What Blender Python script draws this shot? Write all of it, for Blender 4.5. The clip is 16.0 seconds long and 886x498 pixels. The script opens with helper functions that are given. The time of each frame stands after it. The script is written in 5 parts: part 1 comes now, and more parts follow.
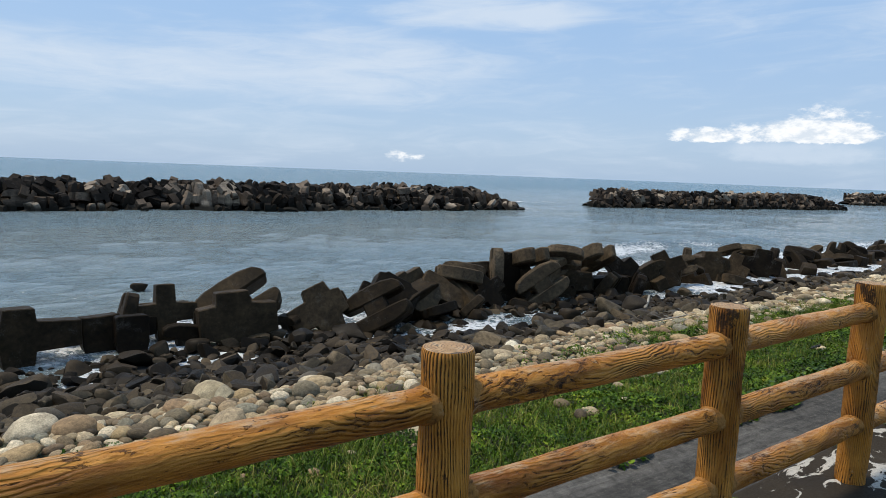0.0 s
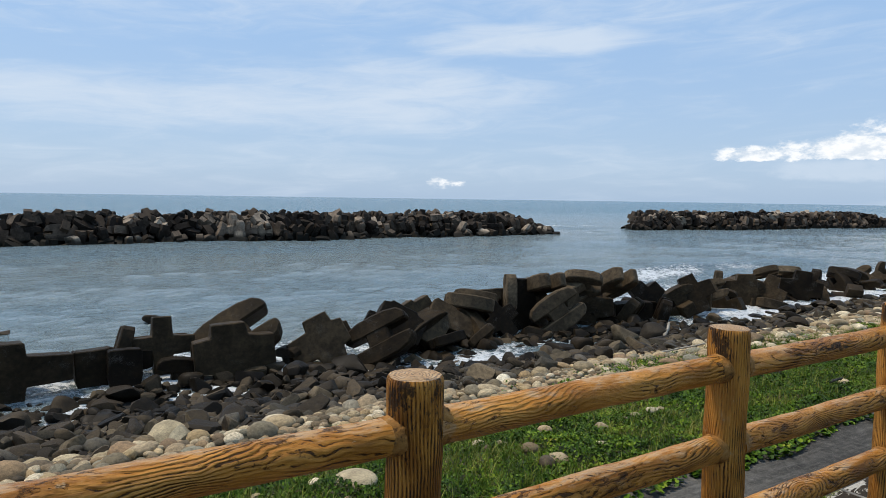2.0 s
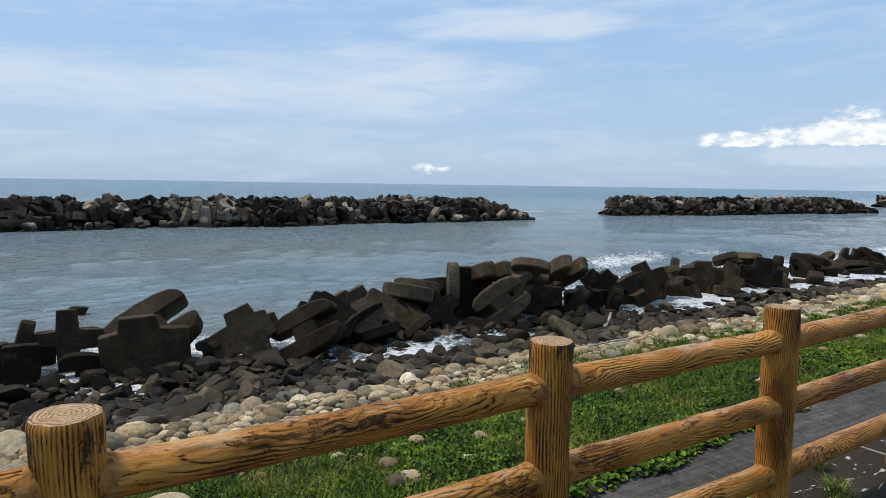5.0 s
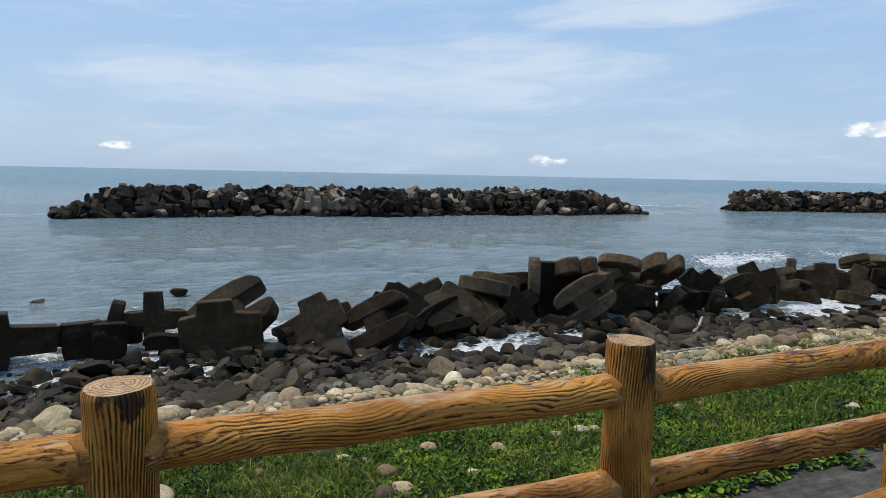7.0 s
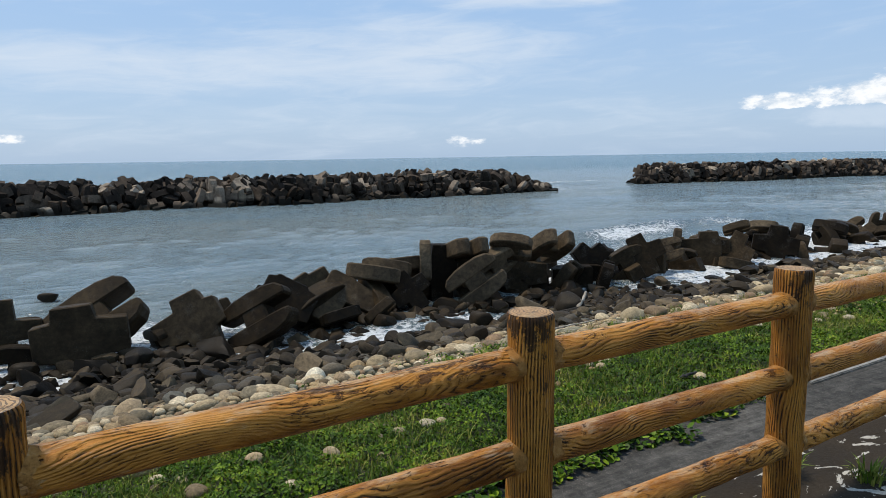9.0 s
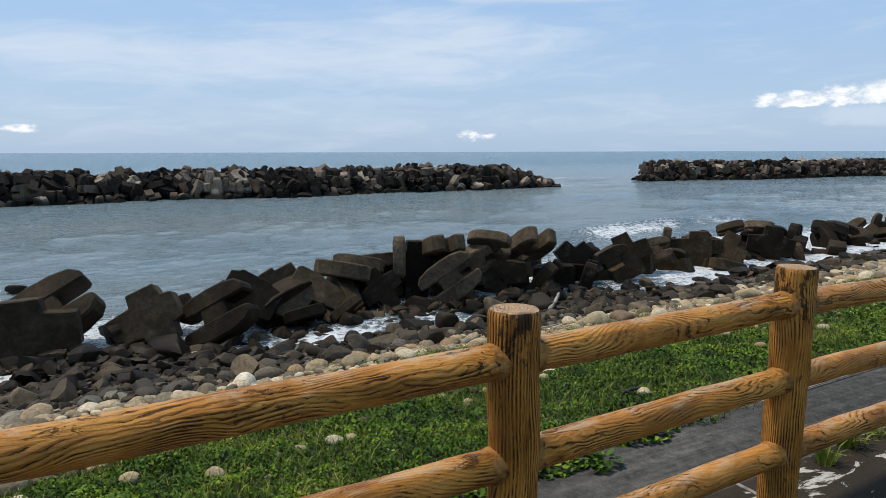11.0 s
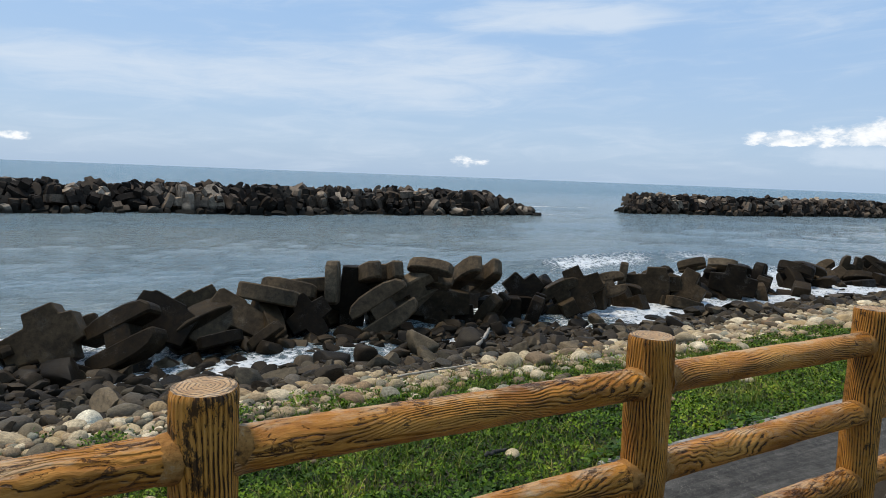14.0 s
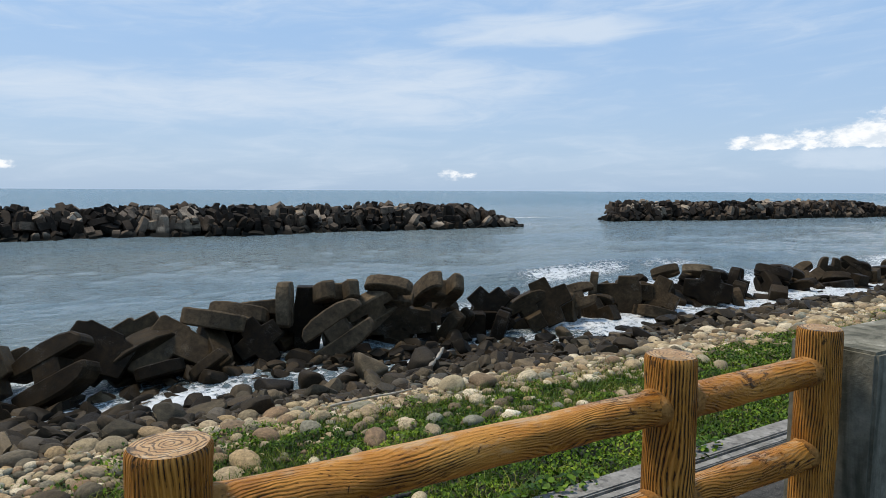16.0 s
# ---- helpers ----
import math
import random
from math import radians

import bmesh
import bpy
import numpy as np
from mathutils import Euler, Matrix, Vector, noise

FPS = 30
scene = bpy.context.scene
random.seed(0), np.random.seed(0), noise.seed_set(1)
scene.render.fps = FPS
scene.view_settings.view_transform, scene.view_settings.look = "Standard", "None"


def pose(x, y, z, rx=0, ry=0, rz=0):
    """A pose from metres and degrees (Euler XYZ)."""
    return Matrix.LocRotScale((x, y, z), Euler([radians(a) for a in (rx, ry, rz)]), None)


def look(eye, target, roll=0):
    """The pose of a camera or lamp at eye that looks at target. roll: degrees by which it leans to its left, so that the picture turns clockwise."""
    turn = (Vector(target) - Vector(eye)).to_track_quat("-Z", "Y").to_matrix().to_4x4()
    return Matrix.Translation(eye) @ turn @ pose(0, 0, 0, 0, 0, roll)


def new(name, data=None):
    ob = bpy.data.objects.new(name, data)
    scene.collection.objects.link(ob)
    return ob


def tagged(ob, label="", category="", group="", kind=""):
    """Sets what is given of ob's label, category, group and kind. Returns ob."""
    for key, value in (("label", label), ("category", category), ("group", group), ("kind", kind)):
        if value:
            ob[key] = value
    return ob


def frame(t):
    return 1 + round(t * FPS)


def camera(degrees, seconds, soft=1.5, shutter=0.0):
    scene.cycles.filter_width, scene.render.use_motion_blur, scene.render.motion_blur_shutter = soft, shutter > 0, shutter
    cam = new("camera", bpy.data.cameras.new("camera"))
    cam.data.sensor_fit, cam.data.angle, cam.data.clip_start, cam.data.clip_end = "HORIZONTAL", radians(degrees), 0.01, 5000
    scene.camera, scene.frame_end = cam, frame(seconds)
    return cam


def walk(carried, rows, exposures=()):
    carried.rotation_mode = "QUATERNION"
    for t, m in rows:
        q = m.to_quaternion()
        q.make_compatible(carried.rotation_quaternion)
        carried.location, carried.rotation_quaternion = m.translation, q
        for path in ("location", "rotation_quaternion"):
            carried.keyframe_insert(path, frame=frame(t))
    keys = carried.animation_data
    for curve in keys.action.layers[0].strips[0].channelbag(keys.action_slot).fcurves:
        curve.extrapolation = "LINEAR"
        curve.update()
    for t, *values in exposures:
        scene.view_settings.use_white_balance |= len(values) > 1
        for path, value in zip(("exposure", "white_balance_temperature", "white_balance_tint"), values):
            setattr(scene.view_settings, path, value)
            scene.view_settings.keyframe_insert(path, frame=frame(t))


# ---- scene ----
cam = camera(69.23, 16.0, 0.5)
# seconds, eye, target, roll; x runs along the fence, y towards the sea
PATH = [
    (0, (-1.140, -1.515, 1.629), (10.550, 14.539, -0.739), 2.22),
    (0.5, (-0.704, -1.523, 1.627), (10.540, 14.918, -0.176), -0.67),
    (1, (-0.242, -1.562, 1.631), (10.708, 15.018, -0.649), 1.69),
    (1.5, (0.173, -1.554, 1.629), (11.070, 15.126, -0.112), 1.74),
    (2, (0.594, -1.608, 1.611), (11.220, 15.261, 0.019), 0.87),
    (2.5, (0.991, -1.654, 1.627), (11.566, 15.172, -0.623), 1.98),
    (3, (1.397, -1.621, 1.637), (12.076, 15.217, 0.073), 2.42),
    (3.5, (1.790, -1.633, 1.608), (12.066, 15.448, -0.018), 1.40),
    (4, (2.165, -1.712, 1.623), (13.387, 14.680, -0.698), 2.04),
    (4.2, (2.330, -1.697, 1.646), (13.575, 14.688, -0.610), 1.64),
    (6.3, (4.011, -1.685, 1.599), (13.564, 15.774, -0.389), -0.69),
    (6.5, (4.222, -1.698, 1.596), (12.796, 16.216, -0.764), 0.80),
    (7, (4.618, -1.675, 1.593), (12.485, 16.563, -0.747), 1.19),
    (7.5, (4.957, -1.665, 1.630), (13.549, 16.299, -0.238), 0.93),
    (8, (5.414, -1.679, 1.608), (14.742, 15.826, -0.952), 0.81),
    (8.5, (5.800, -1.730, 1.600), (15.284, 15.659, -1.172), 0.29),
    (9, (6.200, -1.711, 1.596), (16.160, 15.395, -1.262), -0.84),
    (9.2, (6.347, -1.694, 1.592), (16.151, 15.540, -1.029), -1.36),
    (11.3, (8.100, -1.609, 1.560), (17.870, 15.576, -1.476), 0.10),
    (11.5, (8.260, -1.587, 1.567), (18.372, 15.448, -1.181), 0.22),
    (12, (8.651, -1.569, 1.578), (18.451, 15.686, -0.916), -1.87),
    (12.5, (9.065, -1.579, 1.560), (18.273, 15.931, -1.376), 0.58),
    (13, (9.448, -1.585, 1.555), (18.908, 15.806, -1.283), 0.40),
    (13.5, (9.824, -1.543, 1.577), (20.111, 15.400, -1.095), -0.45),
    (14, (10.241, -1.537, 1.575), (20.271, 15.615, -0.708), 2.26),
    (14.5, (10.638, -1.445, 1.544), (20.540, 15.803, -0.570), 1.50),
    (15, (11.016, -1.406, 1.578), (20.837, 15.897, -0.462), -0.16),
    (15.5, (11.430, -1.385, 1.565), (20.970, 16.055, -0.633), 0.79),
    (16, (11.826, -1.345, 1.553), (22.129, 15.698, -0.289), 0.35),
]
walk(cam, [(t, look(eye, target, roll)) for t, eye, target, roll in PATH])

# ---------------------------------------------------------------- sky and sun
SEA = -4.6
SUN_ELEV, SUN_AZ = 66.0, 130.0        # degrees; azimuth from +x towards +y
scene.view_settings.exposure = 0.0

world = bpy.data.worlds.new("sky")
scene.world = world
world.use_nodes = True


class Nodes:
    """Short hand for building a node tree."""

    def __init__(self, tree):
        self.tree = tree
        tree.nodes.clear()

    def add(self, kind):
        return self.tree.nodes.new(kind)

    def vector_sum(self, a, b):
        n = self.add("ShaderNodeVectorMath")
        n.operation = "ADD"
        self.put(a, n.inputs[0])
        self.put(b, n.inputs[1])
        return n.outputs[0]

    def put(self, value, socket):
        if isinstance(value, bpy.types.NodeSocket):
            self.tree.links.new(value, socket)
        elif value is not None:
            socket.default_value = value

    def math(self, op, a, b=None, c=None, clamp=False):
        n = self.add("ShaderNodeMath")
        n.operation, n.use_clamp = op, clamp
        for v, s in zip((a, b, c), n.inputs):
            self.put(v, s)
        return n.outputs[0]

    def combine(self, x=0.0, y=0.0, z=0.0):
        n = self.add("ShaderNodeCombineXYZ")
        for v, s in zip((x, y, z), n.inputs):
            self.put(v, s)
        return n.outputs[0]

    def separate(self, v):
        n = self.add("ShaderNodeSeparateXYZ")
        self.put(v, n.inputs[0])
        return n.outputs

    def noise(self, vector, scale, detail=4.0, rough=0.55, distortion=0.0):
        n = self.add("ShaderNodeTexNoise")
        self.put(vector, n.inputs["Vector"])
        self.put(scale, n.inputs["Scale"])
        self.put(detail, n.inputs["Detail"])
        self.put(rough, n.inputs["Roughness"])
        self.put(distortion, n.inputs["Distortion"])
        return n.outputs["Fac"]

    def voronoi(self, vector, scale, feature="F1", out="Distance"):
        n = self.add("ShaderNodeTexVoronoi")
        n.feature = feature
        self.put(vector, n.inputs["Vector"])
        self.put(scale, n.inputs["Scale"])
        return n.outputs[out]

    def mapping(self, vector, scale=(1, 1, 1), loc=(0, 0, 0)):
        n = self.add("ShaderNodeMapping")
        self.put(vector, n.inputs["Vector"])
        n.inputs["Scale"].default_value = scale
        self.put(loc, n.inputs["Location"])
        return n.outputs[0]

    def step(self, v, lo, hi, a=0.0, b=1.0):
        n = self.add("ShaderNodeMapRange")
        n.interpolation_type = "SMOOTHSTEP"
        for x, s in zip((v, lo, hi, a, b), n.inputs):
            self.put(x, s)
        return n.outputs[0]

    def ramp(self, v, stops):
        n = self.add("ShaderNodeValToRGB")
        self.put(v, n.inputs[0])
        els = n.color_ramp.elements
        while len(els) < len(stops):
            els.new(0.5)
        for e, (p, c) in zip(els, stops):
            e.position, e.color = p, (*c, 1)
        return n.outputs[0]

    def mix(self, fac, a, b, blend="MIX"):
        n = self.add("ShaderNodeMix")
        n.data_type, n.blend_type = "RGBA", blend
        for v, i in ((fac, 0), (a, 6), (b, 7)):
            if isinstance(v, tuple) and len(v) == 3:
                v = (*v, 1)
            self.put(v, n.inputs[i])
        return n.outputs[2]

    def bump(self, height, strength=0.5, distance=0.02, normal=None):
        n = self.add("ShaderNodeBump")
        self.put(strength, n.inputs["Strength"])
        self.put(distance, n.inputs["Distance"])
        self.put(height, n.inputs["Height"])
        if normal is not None:
            self.put(normal, n.inputs["Normal"])
        return n.outputs[0]


def sky_nodes():
    n = Nodes(world.node_tree)
    out = n.add("ShaderNodeOutputWorld")
    back = n.add("ShaderNodeBackground")
    sky = n.add("ShaderNodeTexSky")
    sky.sky_type, sky.sun_disc = "NISHITA", False
    sky.sun_elevation = radians(SUN_ELEV)
    sky.sun_rotation = radians(90 - SUN_AZ)
    sky.air_density, sky.dust_density, sky.ozone_density = 1.0, 1.2, 1.5
    way = n.add("ShaderNodeTexCoord").outputs["Generated"]
    x, y, z = n.separate(way)
    elev = n.math("MULTIPLY", n.math("ARCSINE", z), 180 / math.pi)
    az = n.math("MULTIPLY", n.math("ARCTAN2", y, x), 180 / math.pi)
    flat = n.combine(n.math("MULTIPLY", az, 0.06), n.math("MULTIPLY", elev, 0.24), 0.0)
    tilt = n.combine(n.math("MULTIPLY", az, 0.16), n.math("MULTIPLY", n.math("ADD", elev, n.math("MULTIPLY", az, 0.05)), 0.9), 3.0)

    def patch(a, e, wa, we, power=1.0):
        da = n.math("DIVIDE", n.math("SUBTRACT", az, a), wa)
        de = n.math("DIVIDE", n.math("SUBTRACT", elev, e), we)
        r = n.math("ADD", n.math("MULTIPLY", da, da), n.math("MULTIPLY", de, de))
        return n.math("MULTIPLY", n.step(r, 0.0, 1.0, 1.0, 0.0), power)

    def add(*some):
        total = some[0]
        for s in some[1:]:
            total = n.math("ADD", total, s)
        return total

    veil = n.noise(flat, 1.3, 6.0, 0.55, 0.4)
    fibre = n.noise(tilt, 0.9, 7.0, 0.6, 0.8)
    soft = add(patch(63, 8.6, 19, 4.2, 0.34), patch(51, 13.3, 12, 1.8, 0.36), patch(86, 7.0, 16, 3.0, 0.28),
               patch(28, 12.4, 16, 2.2, 0.16), patch(95, 20, 60, 10, 0.2), patch(40, 24, 60, 12, 0.2),
               patch(66, 3.0, 60, 2.2, 0.10))
    thin = n.math("ADD", n.math("MULTIPLY", veil, 0.5), n.math("ADD", n.math("MULTIPLY", fibre, 0.62), n.math("SUBTRACT", soft, 0.15)))
    thin = n.step(thin, 0.36, 0.92, 0.0, 0.8)
    # heaped clouds low over the sea
    puff = n.combine(n.math("MULTIPLY", az, 0.75), n.math("MULTIPLY", elev, 1.5), 7.0)
    lumps = n.noise(puff, 1.1, 6.0, 0.62)
    heap = add(patch(27.5, 3.8, 9.0, 1.5, 0.75), patch(33.2, 3.6, 3.4, 1.1, 0.5), patch(24.0, 4.4, 5.0, 2.4, 0.75), patch(57.7, 1.2, 2.8, 0.75, 0.70),
               patch(93.4, 1.75, 1.9, 0.5, 0.75))
    base = n.step(n.math("ADD", elev, n.math("MULTIPLY", n.math("SUBTRACT", lumps, 0.5), 0.5)), 3.15, 3.45)
    low = n.math("GREATER_THAN", az, 45.0)
    base = n.math("MAXIMUM", base, low)
    heap = n.step(n.math("ADD", n.math("MULTIPLY", heap, base), n.math("MULTIPLY", n.math("SUBTRACT", lumps, 0.5), 1.7)), 0.32, 0.98)
    under = n.math("MULTIPLY", n.step(add(patch(25.5, 2.5, 8.5, 1.3, 0.9), n.math("MULTIPLY", n.math("SUBTRACT", lumps, 0.5), 0.8)), 0.3, 0.9), 0.5)
    shade = n.mix(n.step(lumps, 0.35, 0.6), (6.2, 6.9, 7.7), (8.6, 8.8, 9.0))
    tone = n.mix(n.step(elev, 0.0, 18.0), (3.9, 5.3, 7.2), (3.2, 5.0, 7.7))
    sky_part = n.mix(0.8, sky.outputs[0], tone)
    colour = n.mix(thin, sky_part, (5.9, 6.7, 7.7))
    colour = n.mix(under, colour, (6.0, 6.8, 7.8))
    colour = n.mix(heap, colour, shade)
    n.put(colour, back.inputs["Color"])
    back.inputs["Strength"].default_value = 0.116
    n.tree.links.new(back.outputs[0], out.inputs[0])


sky_nodes()

sun_data = bpy.data.lights.new("sun", "SUN")
sun_data.energy, sun_data.angle, sun_data.color = 3.0, radians(11), (1.0, 0.89, 0.73)
sun = new("sun", sun_data)
sun.matrix_world = look((60 * math.cos(radians(SUN_ELEV)) * math.cos(radians(SUN_AZ)), 60 * math.cos(radians(SUN_ELEV)) * math.sin(radians(SUN_AZ)),
                         60 * math.sin(radians(SUN_ELEV))), (0, 0, 0))


# ---------------------------------------------------------------- materials
def material(name):
    m = bpy.data.materials.new(name)
    m.use_nodes = True
    n = Nodes(m.node_tree)
    out = n.add("ShaderNodeOutputMaterial")
    b = n.add("ShaderNodeBsdfPrincipled")
    n.tree.links.new(b.outputs[0], out.inputs[0])
    return m, n, b


def coords(n, kind="Object"):
    return n.add("ShaderNodeTexCoord").outputs[kind]


def chance(n):
    """A random number for each object and each loose piece of a mesh."""
    a = n.add("ShaderNodeObjectInfo").outputs["Random"]
    b = n.add("ShaderNodeNewGeometry").outputs["Random Per Island"]
    return n.math("FRACT", n.math("ADD", n.math("MULTIPLY", a, 7.31), b))


def make_log_paint():
    """Concrete cast and painted as wood, with dark engraved grain."""
    m, n, b = material("painted_log")
    uv = coords(n, "UV")
    rnd = n.add("ShaderNodeObjectInfo").outputs["Random"]
    u, v, _ = n.separate(uv)
    rail = n.math("GREATER_THAN", v, 5.0)
    v = n.math("SUBTRACT", v, n.math("MULTIPLY", rail, 10.0))
    shift = n.math("MULTIPLY", rnd, 37.0)
    p = n.combine(n.math("MULTIPLY", u, 5.0), n.math("MULTIPLY", v, 1.7), shift)
    wander = n.noise(p, 1.0, 4.0, 0.5, 0.3)
    knots = n.voronoi(n.combine(n.math("MULTIPLY", u, 3.6), n.math("ADD", n.math("MULTIPLY", v, 1.5), shift), shift), 1.0)
    knot = n.step(knots, 0.0, 0.55, 1.0, 0.0)
    phase = n.math("ADD", n.math("MULTIPLY", u, n.math("SUBTRACT", 90.0, n.math("MULTIPLY", rail, 27.0))), n.math("MULTIPLY", wander, n.math("ADD", 5.0, n.math("MULTIPLY", rail, 8.0))))
    phase = n.math("ADD", phase, n.math("MULTIPLY", knot, n.math("ADD", 3.0, n.math("MULTIPLY", rail, 4.0))))
    wave = n.math("SINE", n.math("MULTIPLY", phase, 6.2832))
    fade = n.noise(n.combine(n.math("MULTIPLY", u, 14.0), n.math("MULTIPLY", v, 4.0), shift), 1.0, 4.0, 0.6)
    crack = n.noise(n.combine(n.math("MULTIPLY", u, 60.0), n.math("MULTIPLY", v, 20.0), shift), 1.0, 6.0, 0.75)
    calm = n.step(n.noise(n.combine(n.math("MULTIPLY", u, 5.0), n.math("MULTIPLY", v, 2.4), n.math("ADD", shift, 4.0)), 1.0, 4.0, 0.6), 0.40, 0.62)
    fade = n.math("SUBTRACT", fade, n.math("MULTIPLY", calm, n.math("ADD", n.math("ADD", 0.10, n.math("MULTIPLY", rail, 0.04)), n.math("MULTIPLY", rnd, 0.16))))
    fade = n.math("SUBTRACT", fade, n.math("MULTIPLY", rail, n.step(rnd, 0.50, 0.80, 0.02, 0.13)))
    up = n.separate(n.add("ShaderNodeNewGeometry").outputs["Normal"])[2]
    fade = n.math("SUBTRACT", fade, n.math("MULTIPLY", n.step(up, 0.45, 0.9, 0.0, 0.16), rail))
    line = n.math("ADD", wave, n.math("MULTIPLY", n.math("SUBTRACT", crack, 0.5), 2.6))
    groove = n.step(line, n.math("SUBTRACT", 1.50, n.math("MULTIPLY", fade, 1.9)), n.math("SUBTRACT", 1.78, n.math("MULTIPLY", fade, 1.9)))
    broken = n.noise(n.combine(n.math("MULTIPLY", u, 38.0), n.math("MULTIPLY", v, 10.0), n.math("ADD", shift, 21.0)), 1.0, 4.0, 0.65)
    groove = n.math("MULTIPLY", groove, n.step(n.math("SUBTRACT", broken, n.math("MULTIPLY", rail, 0.03)), 0.40, 0.50, n.math("SUBTRACT", 0.25, n.math("MULTIPLY", rail, 0.2)), 1.0))
    fine = n.noise(n.combine(n.math("MULTIPLY", u, 160.0), n.math("MULTIPLY", v, 22.0), shift), 1.0, 3.0, 0.6)
    blot = n.noise(n.combine(n.math("MULTIPLY", u, 6.0), n.math("MULTIPLY", v, 3.0), n.math("ADD", shift, 5.0)), 1.0, 5.0, 0.62)
    base = n.ramp(blot, [(0.25, (0.20, 0.066, 0.008)), (0.5, (0.48, 0.188, 0.024)), (0.75, (0.66, 0.305, 0.058))])
    base = n.mix(n.step(fine, 0.35, 0.75, 0.0, 0.4), base, (0.20, 0.085, 0.02))
    ridge = n.math("MULTIPLY", n.step(wave, -1.0, -0.1, 1.0, 0.0), n.step(blot, 0.35, 0.65, 0.15, 0.55))
    base = n.mix(ridge, base, (0.68, 0.315, 0.072))
    worn = n.noise(n.combine(n.math("MULTIPLY", u, 20.0), n.math("MULTIPLY", v, 7.0), n.math("ADD", shift, 9.0)), 1.0, 5.0, 0.7)
    base = n.mix(n.step(worn, 0.60, 0.72, 0.0, 0.45), base, (0.46, 0.30, 0.15))
    stain = n.noise(n.combine(n.math("MULTIPLY", u, 7.0), n.math("MULTIPLY", v, 1.5), n.math("ADD", shift, 12.0)), 1.0, 7.0, 0.68, 0.5)
    stain = n.step(n.math("ADD", stain, n.math("MULTIPLY", n.math("FRACT", n.math("MULTIPLY", rnd, 5.3)), 0.14)), 0.56, 0.72, 0.0, 0.75)
    base = n.mix(stain, base, n.mix(1.0, base, (0.42, 0.33, 0.26), "MULTIPLY"))
    flake = n.noise(n.combine(n.math("MULTIPLY", u, 34.0), n.math("MULTIPLY", v, 12.0), n.math("ADD", shift, 15.0)), 1.0, 6.0, 0.75)
    base = n.mix(n.math("MULTIPLY", n.step(flake, 0.655, 0.70), 0.65), base, (0.50, 0.36, 0.20))
    soot = n.noise(n.combine(n.math("MULTIPLY", u, 9.0), n.math("MULTIPLY", v, 4.0), n.math("ADD", shift, 2.0)), 1.0, 9.0, 0.8)
    soot = n.math("ADD", soot, n.math("MULTIPLY", n.math("MULTIPLY", n.step(v, 1.06, 1.28, 0.0, 0.10), n.step(rnd, 0.2, 0.8, 0.25, 1.0)), n.math("SUBTRACT", 1.0, rail)))
    soot = n.math("SUBTRACT", soot, n.math("MULTIPLY", rail, 0.02))
    grime = n.step(soot, 0.60, 0.64)
    # rails turn paler where they face up, broken up by noise
    pale_top = n.math("MULTIPLY", n.step(n.math("ADD", up, n.math("MULTIPLY", n.math("SUBTRACT", worn, 0.5), 2.4)), 0.8, 1.3, 0.0, 0.6), rail)
    base = n.mix(pale_top, base, n.mix(n.step(fine, 0.4, 0.7), (0.60, 0.40, 0.20), (0.50, 0.40, 0.29)))
    mortar = n.math("MULTIPLY", n.math("ADD", n.step(v, 0.015, 0.075, 1.0, 0.0), n.step(v, 1.335, 1.37)), rail)
    mortar = n.step(n.math("ADD", n.math("MULTIPLY", mortar, 0.34), worn), 0.72, 0.82)
    base = n.mix(n.math("MULTIPLY", mortar, 0.5), base, (0.32, 0.20, 0.10))
    base = n.mix(n.math("MULTIPLY", grime, 0.9), base, (0.024, 0.014, 0.007))
    dash = n.step(n.math("ADD", n.noise(n.combine(n.math("MULTIPLY", u, 95.0), n.math("MULTIPLY", v, 17.0), n.math("ADD", shift, 7.0)), 1.0, 4.0, 0.6, 0.5), n.math("MULTIPLY", calm, 0.05)), 0.68, 0.76)
    base = n.mix(n.math("MULTIPLY", dash, 0.7), base, (0.045, 0.018, 0.006))
    ragged = n.noise(n.combine(n.math("MULTIPLY", u, 44.0), n.math("MULTIPLY", v, 15.0), n.math("ADD", shift, 27.0)), 1.0, 7.0, 0.8, 0.8)
    patch = n.noise(n.combine(n.math("MULTIPLY", u, 6.0), n.math("MULTIPLY", v, 2.6), n.math("ADD", shift, 31.0)), 1.0, 3.0, 0.6)
    gouge = n.math("MULTIPLY", n.step(n.math("ADD", ragged, n.math("MULTIPLY", n.math("SUBTRACT", patch, 0.5), 0.55)), 0.60, 0.64), rail)
    base = n.mix(n.math("MULTIPLY", gouge, 0.8), base, (0.060, 0.024, 0.008))
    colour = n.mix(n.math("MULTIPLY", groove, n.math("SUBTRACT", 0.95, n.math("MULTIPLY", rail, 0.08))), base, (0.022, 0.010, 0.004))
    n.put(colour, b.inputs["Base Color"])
    n.put(n.step(fade, 0.2, 0.8, 0.42, 0.62), b.inputs["Roughness"])
    b.inputs["Specular IOR Level"].default_value = 0.2
    height = n.math("SUBTRACT", n.math("ADD", n.math("MULTIPLY", n.math("SUBTRACT", crack, gouge), 0.5), n.math("MULTIPLY", fine, 0.2)), n.math("ADD", groove, n.math("MULTIPLY", n.step(wave, -1.0, 1.0), n.math("SUBTRACT", n.math("SUBTRACT", 0.4, n.math("MULTIPLY", calm, 0.26)), n.math("MULTIPLY", rail, 0.10)))))
    n.put(n.bump(height, 1.0, 0.011), b.inputs["Normal"])
    return m


